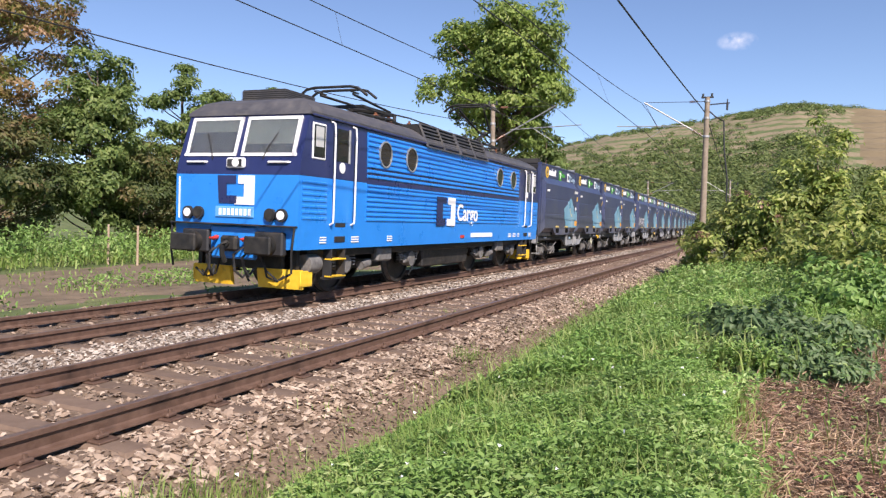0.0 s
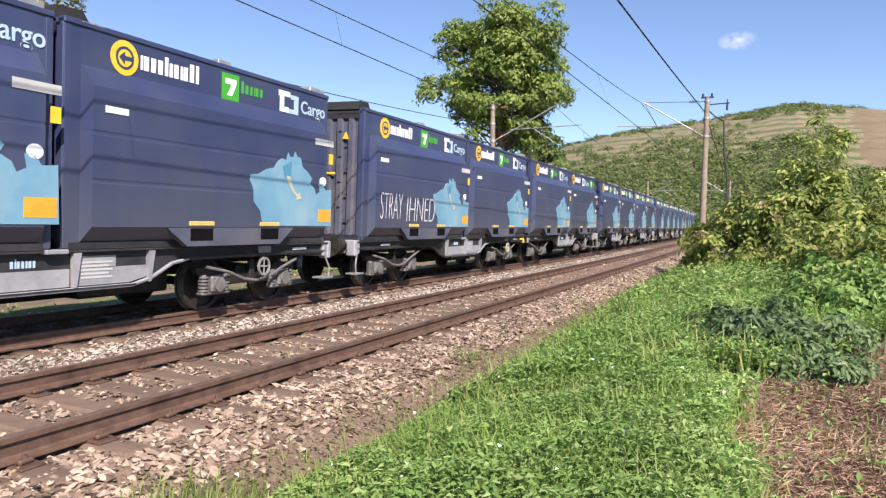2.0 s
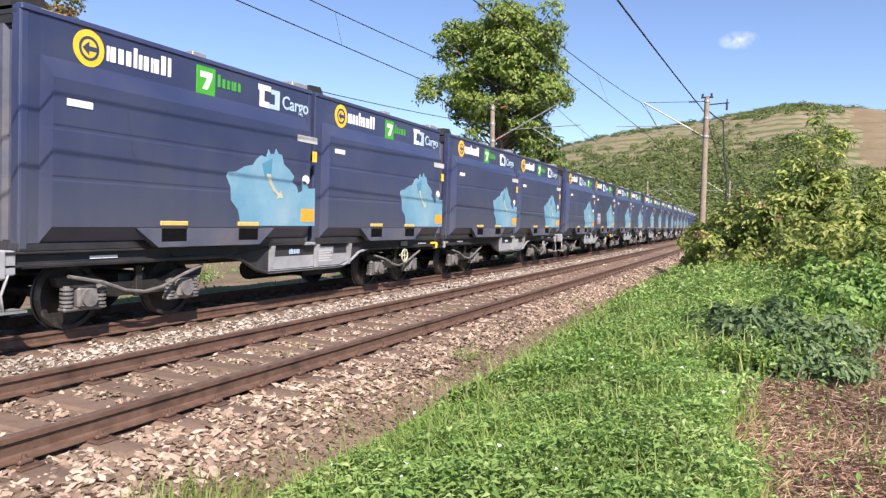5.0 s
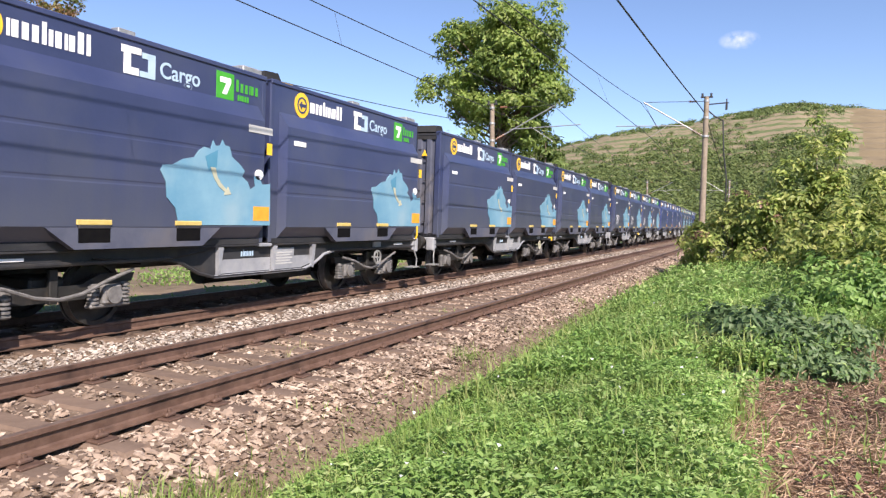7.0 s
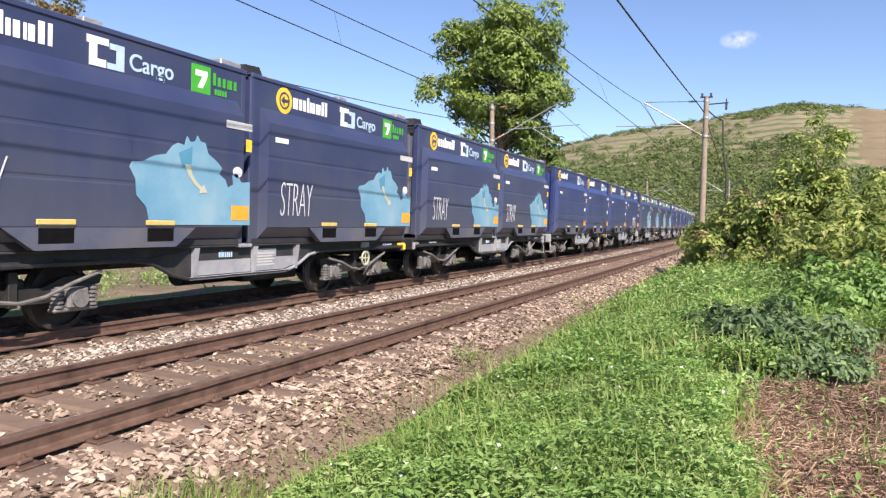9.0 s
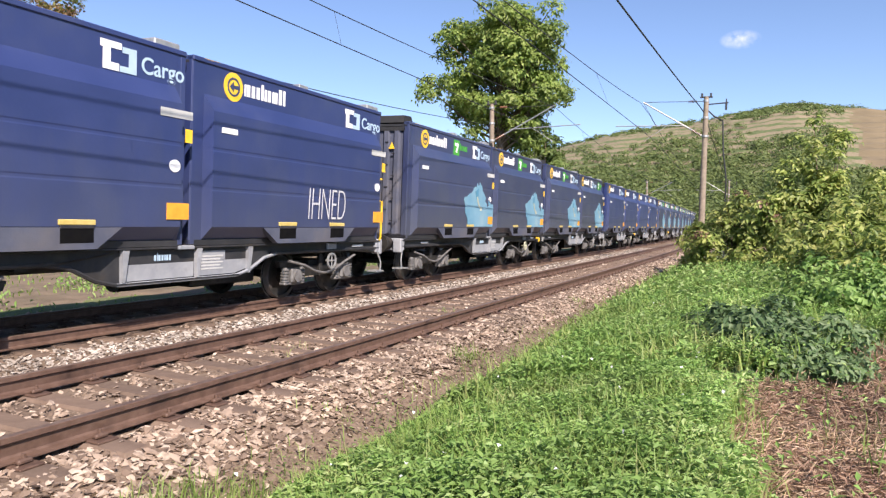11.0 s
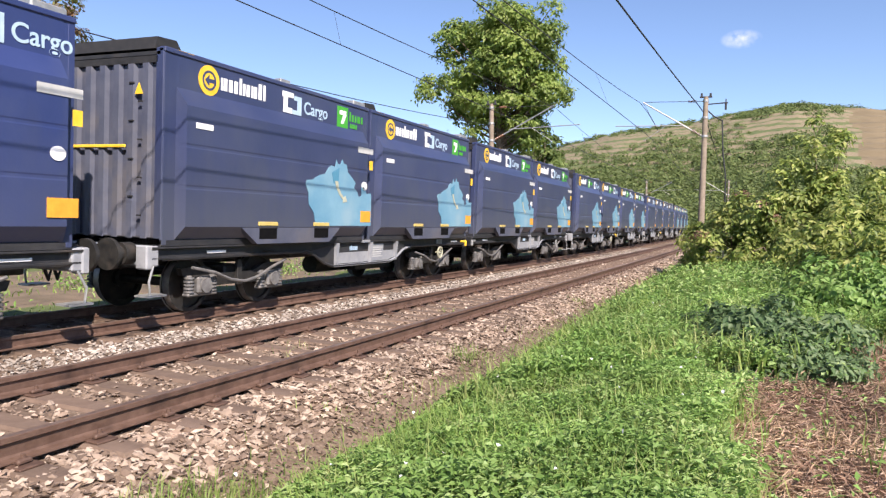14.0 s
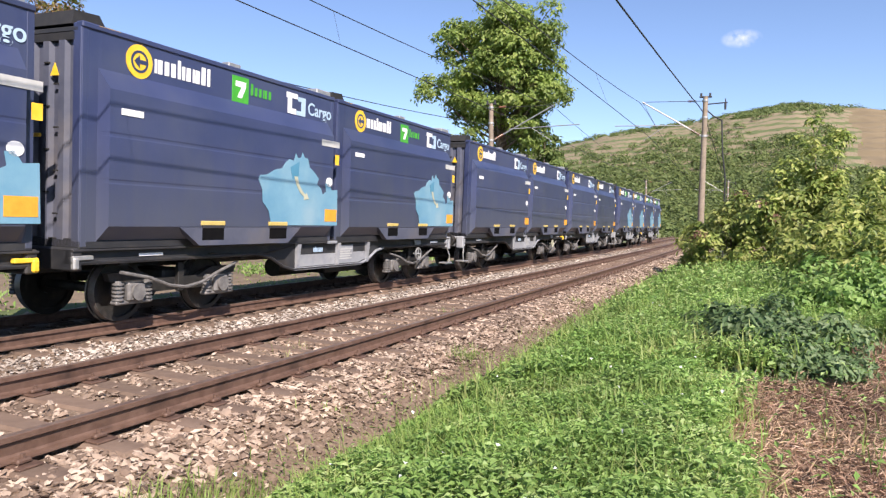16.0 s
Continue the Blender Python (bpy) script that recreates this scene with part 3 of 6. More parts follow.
def stones():
    base = np.array([(1, 0, 0), (-1, 0, 0), (0, 1, 0), (0, -1, 0), (0, 0, 1), (0, 0, -1), (0.62, 0.62, 0.5), (-0.6, 0.6, -0.5), (0.6, -0.62, 0.5), (-0.6, -0.6, 0.55)], float)
    tris = []
    bm = bmesh.new()
    for p in base:
        bm.verts.new(p)
    bmesh.ops.convex_hull(bm, input=bm.verts)
    bm.verts.index_update()
    hull = np.array([[v.index for v in f.verts] for f in bm.faces])
    bm.free()
    stone_mats = []
    m, nodes, links, p = nodes_of("pale pinkish ballast stones")
    g = nodes.new("ShaderNodeNewGeometry")
    r = ramp(nodes, [(0.0, (0.09, 0.06, 0.043)), (0.25, (0.19, 0.133, 0.097)), (0.6, (0.31, 0.23, 0.172)), (1.0, (0.48, 0.385, 0.305))])
    oi = nodes.new("ShaderNodeObjectInfo")
    ad = nodes.new("ShaderNodeMath")
    ad.operation = "ADD"
    links.new(g.outputs["Random Per Island"], ad.inputs[0])
    links.new(oi.outputs["Random"], ad.inputs[1])
    fr = nodes.new("ShaderNodeMath")
    fr.operation = "FRACT"
    links.new(ad.outputs[0], fr.inputs[0])
    links.new(fr.outputs[0], r.inputs["Fac"])
    tc = nodes.new("ShaderNodeTexCoord")
    nz = nodes.new("ShaderNodeTexNoise")
    nz.inputs["Scale"].default_value = 1.2
    links.new(tc.outputs["Object"], nz.inputs["Vector"])
    hs = nodes.new("ShaderNodeHueSaturation")
    mr = nodes.new("ShaderNodeMapRange")
    mr.inputs["From Min"].default_value, mr.inputs["From Max"].default_value = 0.35, 0.65
    mr.inputs["To Min"].default_value, mr.inputs["To Max"].default_value = 0.75, 1.15
    links.new(nz.outputs["Fac"], mr.inputs["Value"])
    links.new(mr.outputs[0], hs.inputs["Value"])
    links.new(r.outputs["Color"], hs.inputs["Color"])
    links.new(hs.outputs["Color"], p.inputs["Base Color"])
    p.inputs["Roughness"].default_value = 0.9

    def heap(n, s, o, size):
        z = np.interp(o, bed_o, bed_h) + rng.uniform(-0.012, 0.02, n)
        c = places(s, o, z)
        v = base[None] * (1 + 0.45 * rng.normal(size=(n, len(base), 1)).clip(-1.2, 1.2)) * size[:, None, None] * np.stack([rng.uniform(0.8, 1.6, n), rng.uniform(0.6, 1.1, n), rng.uniform(0.35, 0.7, n)], 1)[:, None]
        a = rng.uniform(0, 6.28, n)
        ca, sa = np.cos(a)[:, None], np.sin(a)[:, None]
        v = np.stack([v[..., 0] * ca - v[..., 1] * sa, v[..., 0] * sa + v[..., 1] * ca, v[..., 2] + 0.3 * v[..., 0]], 2) + c[:, None]
        f = (np.arange(n)[:, None, None] * len(base) + hull[None]).reshape(-1, 3)
        return v.reshape(-1, 3), f

    m_pale = m.copy()
    m_pale.name = "fresh grey ballast stones"
    for nd in m_pale.node_tree.nodes:
        if nd.bl_idname == "ShaderNodeValToRGB":
            for e, c in zip(nd.color_ramp.elements, ((0.12, 0.092, 0.073), (0.24, 0.198, 0.165), (0.36, 0.31, 0.265), (0.49, 0.44, 0.385))):
                e.color = (*c, 1)
    vs, fs, n0 = [], [], 0
    for n, lo, hi, o0, o1, a, b in ((15000, -12.5, 6, 4.98, 5.98, 0.015, 0.04), (8000, -12.5, 8, 3.5, 4.9, 0.014, 0.036), (19000, -12, 12, 1.1, 3.45, 0.016, 0.038), (9000, 6, 45, 4.98, 6.1, 0.025, 0.05), (7000, 8, 45, 1.0, 3.4, 0.025, 0.05), (3000, 8, 40, 3.5, 4.9, 0.02, 0.04), (5000, -12, 14, -2.6, 1.3, 0.02, 0.042), (7000, -12, 15, 5.75, 6.6, 0.006, 0.018)):
        s, o = rng.uniform(lo, hi, n), rng.uniform(o0, o1, n)
        if o0 == 4.98:
            o = o0 + (o1 - o0) * rng.beta(1.0, 1.35, n)
        d = np.minimum(np.abs(np.abs(o - SPACING) - 0.752), np.abs(np.abs(o) - 0.752))
        phase = np.abs((s + 12 + 0.305) % 0.61 - 0.305)
        keep = (d > 0.1) & ((phase > 0.145) | (np.minimum(np.abs(o - SPACING), np.abs(o)) > 1.3) | (rng.random(n) < 0.22))
        s, o = s[keep], o[keep]
        v, f = heap(len(s), s, o, rng.uniform(a, b, len(s)) ** 1.0)
        if o1 == 3.45 or o1 == 3.4:
            # fresher, greyer stones between the tracks
            pale = new("ballast_stones", poly_mesh("ballast_stones", v, f, m_pale))
            pale.parent = trackbed
            tagged(pale, "fresh pale grey ballast stones between the tracks", kind="stuff")
            continue
        vs.append(v)
        fs.append(f + n0)
        n0 += len(v)
    heap_ob = new("ballast_stones", poly_mesh("ballast_stones", np.concatenate(vs), np.concatenate(fs), m))
    heap_ob.parent = trackbed
    tagged(heap_ob, "angular pale ballast stones", kind="stuff")
    # the stones next to the path of the eye, one by one
    kinds = []
    for k in range(6):
        v = base * (1 + 0.3 * rng.normal(size=(len(base), 1)).clip(-1, 1)) * np.array([1.2, 0.9, 0.7])
        kinds.append(poly_mesh("stone", v, hull, m))
    for k in range(240):
        s, o = rng.uniform(-11.5, -5), 5.1 + 1.0 * rng.beta(1, 1.3)
        ob = new("stone", kinds[k % 6])
        ob.parent = trackbed
        size = rng.uniform(0.025, 0.05)
        ob.matrix_basis = Matrix.Translation(place(s, o, float(np.interp(o, bed_o, bed_h)) + 0.012)) @ pose(0, 0, 0, rng.uniform(-30, 30), rng.uniform(-30, 30), rng.uniform(0, 360)) @ Matrix.Diagonal((size, size, size, 1))


# ---- catenary ----
def mast(s, o_side, near, label):
    x, y, a = centre(s)
    root = new("catenary_mast")
    o = o_side
    base = Vector(place(s, o, -0.45))
    lean = 1.0 if near else -0.4
    root.matrix_basis = Matrix.Translation(base) @ pose(0, 0, 0, 0, 0, math.degrees(a)) @ pose(0, 0, 0, lean)
    tagged(root, label, "catenary mast", "masts along the line")
    part("mast_pole", Solid().rod((0, 0, 0), (0, 0, 8.15), 0.17, 14, 0.115), CONC, root)
    part("foundation", Solid().box(-0.4, 0.4, -0.4, 0.4, -0.4, 0.18, 0.04), CONC, root)
    t = 1 if near else -1  # towards the track, along y
    reach = 2.94 if near else 3.3
    a0, b0 = Vector((0, t * 0.1, 6.27)), Vector((0, t * reach, 8.0 if near else 7.88))
    part("cantilever_tube", Solid().rod(a0, b0, 0.036, 8), GALV, root, "pale steel cantilever tube")
    part("tie_tube", Solid().rod((0, t * 0.12, 7.94), b0, 0.014, 8), WIRE, root)
    arm = part("registration_arm", Solid().rod((0, t * 0.95, 6.8), (0, t * (reach + 1.3), 6.86), 0.024, 8).rod((0, t * (reach - 1.2), 6.84), (0, t * (reach - 0.1), 6.1), 0.014, 6), GALV, root)
    part("arm_hanger", Solid().rod(b0, (0, t * (reach - 0.65), 6.84), 0.01, 5), WIRE, arm)
    part("arm_hanger", Solid().rod((0, t * 0.95, 6.8), a0.lerp(b0, 0.32), 0.012, 5), WIRE, arm)
    ins = Solid()
    for k in range(7):
        ins.rod((0, t * (0.45 + 0.055 * k), 7.95), (0, t * (0.48 + 0.055 * k), 7.95), 0.07, 10, 0.045)
    part("insulator", ins, PORC, root)
    ins = Solid()
    for k in range(7):
        f = 0.04 + 0.02 * k
        ins.rod(a0.lerp(b0, f), a0.lerp(b0, f + 0.012), 0.07, 10, 0.045)
    part("insulator", ins, PORC, root)
    if near:
        part("side_arm", Solid().rod((0, 0, 7.78), (0, -1.0, 7.84), 0.03, 8).rod((0, -0.9, 7.84), (0, -0.9, 7.5), 0.05, 8).rod((0, -0.9, 7.84), (0, -0.9, 8.02), 0.03, 6), WIRE, root, "dark side arm with an insulator")
        part("drop_cable", Solid().tube([(0, 0.05, 7.62), (0, -0.4, 7.2), (0, -0.77, 7.0), (0, -0.85, 5.5), (0, -1.02, 4.3), (0, -1.05, 0.2)], 0.035, 7), WIRE, root, "black cable hanging down beside the mast")
    part("crosshead", Solid().box(-0.06, 0.06, -0.28, 0.28, 8.1, 8.17, 0.01).rod((0, -0.2, 8.15), (0, -0.2, 8.32), 0.05, 8).rod((0, 0.2, 8.15), (0, 0.2, 8.32), 0.05, 8), WIRE, root)
    for z, rr in ((6.22, 0.16), (7.1, 0.15), (7.9, 0.14)):
        part("clamp_band", Solid().rod((0, 0, z), (0, 0, z + 0.1), rr, 12), GALV, root)
    return root


MASTS = [-47.0, 21.5, 87.0, 150.0]
for k, s in enumerate(MASTS):
    mast(s, -3.2, False, "brown concrete catenary mast beyond the far track")
    mast(s + 1.5, SPACING + 2.75, True, "brown concrete catenary mast behind the shrubs")


def wire(name, fn, s_list, r, label):
    ob = part(name, Solid().tube([fn(s) for s in s_list], r, 10), WIRE)
    return tagged(ob, label, "wire", "overhead wires")


def sag(s, top, low):
    for a, b in zip(MASTS, MASTS[1:]):
        if a <= s <= b:
            t = (s - a) / (b - a)
            return top - 4 * (top - low) * t * (1 - t)
    return top


span = list(np.arange(-47, 150.1, 3.0))
# far and near track: heights, sideways place at one mast and drift to the next
MESS, MESS_O = ((7.42, 6.32), (7.5, 6.19)), (0.0, 4.145)
CONTACT, STAGGER = (5.68, 5.64), ((-0.4, 0.85), (3.65, 1.1))
THICK = (7.0, 0.026, 6.984, 6.232)
for near in (False, True):
    shift = 1.5 if near else 0.0
    mess_top, mess_low = MESS[near]
    stag = STAGGER[near]

    def contact(s):
        return place(s, stag[0] + stag[1] * (1 - abs(1 - ((s + 47) / 68) % 2)), CONTACT[near])

    def messenger(s):
        return place(s, MESS_O[near], sag(s - shift, mess_top, mess_low))

    wire("contact_wire", contact, span, 0.012, "thin dark contact wire over the track")
    wire("messenger_wire", messenger, span, 0.012, "thin dark messenger wire with droppers")
    for a, b in zip(MASTS, MASTS[1:]):
        for f in (0.1, 0.25, 0.4, 0.55, 0.7, 0.85):
            s = a + (b - a) * f
            drop = Solid().rod(messenger(s), contact(s), 0.004, 5)
            tagged(part("dropper_wire", drop, WIRE), "thin vertical dropper wire between two overhead wires", "wire", "overhead wires")
wire("feeder_cable", lambda s: place(s + 1.5, THICK[0] + (THICK[1] * (s - 21.5) if s < 21.5 else 0.0), sag(s, THICK[2], THICK[3])), span, 0.022, "thick black feeder cable along the masts")
wire("feeder_cable", lambda s: place(s, -3.37, sag(s, 6.65, 5.2)), span, 0.014, "black feeder cable on the far masts")


# ---- plants ----
def tree(name, s_xy, height, radius, trunk_r, leaves, leaf, material, label, seed, crown_from=0.3, squash=1.0, clumps=90, lean=(0, 0), clump_r=0.85, flat=0.65):
    """Trunk, limbs to every clump, and leaves in clumps with gaps between."""
    g = np.random.default_rng(seed)
    x, y = s_xy
    z0 = float(ground_z(x, y)) - 0.05
    root = new(name)
    root.matrix_basis = Matrix.Translation((x, y, z0))
    tagged(root, label, "tree", "trees behind the railway")
    mid = height * (crown_from + (1 - crown_from) * 0.5)
    half = height * (1 - crown_from) * 0.5 - clump_r * 0.5
    d = unit(g.normal(size=(clumps, 3)))
    rad = g.uniform(0.12, 1.0, clumps) ** 0.36
    lob = 1 + 0.1 * np.sin(3 * np.arctan2(d[:, 1], d[:, 0]) + seed) + 0.12 * np.sin(9 * d[:, 2] + seed * 2) + 0.07 * g.normal(size=clumps)
    taper = np.where(d[:, 2] > 0, 1 - 0.25 * d[:, 2] ** 2, 1.0)
    c = d * rad[:, None] * lob[:, None] * np.array([radius, radius, half]) * np.stack([taper, taper, np.ones(clumps)], 1)
    c[:, 2] *= squash
    c += np.array([lean[0], lean[1], mid])
    wood = Solid()
    wood.tube([(0, 0, -0.2), (0.05, 0.02, height * 0.15), (lean[0] * 0.3 + 0.1, lean[1] * 0.3, height * 0.4), (lean[0] * 0.7, lean[1] * 0.7 + 0.1, height * 0.68), (lean[0], lean[1], height * 0.9)], [trunk_r * 1.25, trunk_r, trunk_r * 0.8, trunk_r * 0.45, trunk_r * 0.12], 10)
    for k in range(0, clumps, 2):
        q1 = c[k]
        t = min(max((q1[2] - np.hypot(q1[0], q1[1]) * 0.7) / height, crown_from * 0.7), 0.8)
        a = Vector((lean[0] * t, lean[1] * t, height * t))
        b = Vector(q1)
        q = a.lerp(b, 0.55) + Vector((0, 0, -0.05 * (b - a).length))
        wood.tube([a, q, b], [trunk_r * 0.32 * (1 - 0.5 * t), trunk_r * 0.16, 0.015], 6)
    part("trunk", wood, BARK, root, "grey brown trunk with spreading limbs")
    part("crown", spray_leaves("crown", c, clump_r * g.uniform(0.55, 1.25, clumps), leaves, leaf, material, g, flat, c - np.array([lean[0], lean[1], mid * 0.9])), None, root)
    return root


def spray_leaves(name, c, r, leaves, leaf, material, g, flat, outward):
    """Leaves over the rounded tops and sides of sprays at c, facing outward."""
    k = len(c)
    share = r ** 2 / np.sum(r ** 2)
    idx = g.choice(k, leaves, p=share)
    u = unit(g.normal(size=(leaves, 3)) + np.array([0, 0, 0.35]) + 0.35 * unit(outward)[idx])
    shape = np.array([1, 1, flat])
    bump = 1 + 0.25 * np.sin(5 * u[:, 0] + idx) * np.sin(4 * u[:, 2] + 2 * idx)
    p = c[idx] + u * shape * (r[idx] * bump * g.uniform(0.25, 1.0, leaves) ** 0.4)[:, None] + g.normal(size=(leaves, 3)) * leaf * 0.25
    n = unit(u / shape + 0.4 * unit(outward)[idx] + np.array([0, 0, 0.35]) + g.normal(size=(leaves, 3)) * 0.45)
    d = unit(np.cross(n, g.normal(size=(leaves, 3)))) + np.array([0, 0, -0.25])
    return leaf_mesh(name, p, d, leaf * g.uniform(0.7, 1.35, leaves), leaf * 0.55 * g.uniform(0.8, 1.3, leaves), material, 0.12, 0.12, n)


tree("walnut_tree", (3.4, 45.0), 16.2, 3.9, 0.33, 40000, 0.25, LEAF_TREE, "tall leafy green tree behind the railway line", 11, 0.36, clumps=290, lean=(0.25, 0), clump_r=0.78)
tree("shrub_tree", (6.2, 44.0), 8.0, 1.4, 0.16, 4500, 0.28, LEAF_DARK, "small dark green tree beside the tall one", 12, 0.3, clumps=30, clump_r=0.6)
tree("robinia_tree", (-26.5, 41.0), 19.0, 6.4, 0.35, 34000, 0.26, LEAF_BROWN, "large tree with browning leaves beyond the track", 21, 0.12, clumps=150, clump_r=1.25, flat=0.4)
tree("robinia_tree", (-18.1, 38.0), 10.9, 2.3, 0.25, 17000, 0.25, LEAF_DARK, "bright green tree among the browning trees", 22, 0.08, clumps=120, clump_r=0.66)
# low tree whose shade is put into its darker leaf colour
tree("robinia_tree", (-21.6, 33.5), 7.8, 3.9, 0.2, 18000, 0.23, LEAF_OLIVE_SHADE, "low browning tree at the edge of the meadow", 23, 0.02, clumps=85, clump_r=0.95, flat=0.5)
tree("robinia_tree", (-16.6, 46.0), 12.6, 2.5, 0.22, 12000, 0.25, LEAF_DARK, "dark green tree with loose twigs beyond the track", 24, 0.2, clumps=52, clump_r=0.85, flat=0.45)
tree("robinia_tree", (-12.3, 48.0), 10.4, 3.2, 0.25, 15000, 0.25, LEAF_DARK, "dark green tree beyond the passing train", 25, 0.1, clumps=80, clump_r=0.9)
# again the leaves carry the shade in their colour
tree("robinia_tree", (-16.9, 40.5), 6.7, 3.1, 0.2, 15000, 0.23, LEAF_OLIVE_SHADE, "low dark green tree at the edge of the meadow", 26, 0.02, clumps=70, clump_r=0.9)


def thicket(name, x, y, w, d, h, leaves, leaf, material, label, seed, category="shrub", spray=0.42, hollow=None, seeds=0):
    """A wide shrub: stems from the ground, leafy sprays in two layers, a hollow where the branches arch over bare ground."""
    g = np.random.default_rng(seed)
    z0 = float(ground_z(x, y)) - 0.05
    root = new(name)
    root.matrix_basis = Matrix.Translation((x, y, z0))
    tagged(root, label, category, "shrubs beside the track")
    k = max(int(leaves / 70), 14)
    u = unit(g.normal(size=(k, 3)) * np.array([1, 1, 0.9]))
    u[:, 2] = np.abs(u[:, 2])
    r = g.uniform(0.1, 1.0, k) ** 0.35
    lob = 1 + 0.16 * np.sin(4 * np.arctan2(u[:, 1], u[:, 0]) + seed) + 0.13 * np.sin(7 * u[:, 2] + seed) + 0.08 * g.normal(size=k)
    tips = u * r[:, None] * lob[:, None] * np.array([w, d, h])
    if hollow:
        tips = tips[((tips[:, 0] - hollow[0]) / hollow[2]) ** 2 + ((tips[:, 2] - hollow[1]) / hollow[2]) ** 2 > 1]
    k = len(tips)
    wood = Solid()
    for t in tips[::4]:
        a = Vector((t[0] * 0.25, t[1] * 0.25, 0))
        b = Vector(t)
        wood.tube([a, a.lerp(b, 0.5) + Vector((0, 0, 0.18 * h)), b], [0.03, 0.018, 0.006], 5)
    part("stem_wood", wood, BARK, root)
    out = tips - np.array([0, 0, h * 0.2])
    part("foliage", spray_leaves("foliage", tips, spray * g.uniform(0.6, 1.3, k), leaves, leaf, material, g, 0.7, out), None, root)
    # withered heads on the outer sprays
    front = tips[(tips[:, 1] < 0) & (tips[:, 2] > 0.3 * h)][:seeds]
    if seeds:
        tagged(part("seed_heads", spray_leaves("seed_heads", front * 1.08, np.full(len(front), spray * 0.75), 90 * len(front), leaf * 0.5, SEED, g, 0.5, front), None, root), "brown withered seed heads", kind="stuff")
    return root


thicket("elder_shrub", 10.55, 26.0, 1.7, 1.8, 2.6, 9500, 0.2, LEAF_BUSH, "broad yellow-green shrub with brown seed heads beside the ballast", 31, hollow=(-0.45, 0.7, 0.72), seeds=9)
thicket("elder_shrub", 12.2, 24.8, 2.2, 1.8, 3.75, 11500, 0.2, LEAF_BUSH, "tall sunlit yellow-green shrub", 32, seeds=4)
thicket("elder_shrub", 12.75, 24.2, 0.75, 0.9, 5.2, 4500, 0.2, LEAF_BUSH, "tall slender sunlit shrub rising over the others", 39, spray=0.38)
thicket("elder_shrub", 15.4, 23.0, 2.4, 2.2, 3.7, 10000, 0.2, LEAF_BUSH, "wide yellow-green shrub at the field edge", 33)
thicket("elder_shrub", 8.9, 14.8, 1.7, 1.8, 1.55, 9000, 0.15, LEAF_BUSH, "green shrub with arching shoots", 34, spray=0.32)
thicket("elder_shrub", 11.3, 19.0, 2.1, 1.7, 2.5, 9500, 0.18, LEAF_BUSH, "sunlit leafy shrub over the grass", 35, spray=0.38)
thicket("bramble_bush", 3.95, 8.8, 0.9, 1.1, 0.7, 10000, 0.1, LEAF_BRAMBLE, "dark green bramble bush in the grass", 36, "bramble", 0.2)
thicket("bramble_bush", 3.75, 7.75, 0.7, 0.7, 0.5, 6000, 0.085, LEAF_BRAMBLE, "low dark bramble bush at the bare patch", 37, "bramble", 0.17)
thicket("bramble_bush", 6.6, 11.3, 1.5, 1.5, 0.95, 9000, 0.12, LEAF_HERB, "green bramble bush below the shrubs", 38, "bramble", 0.25)


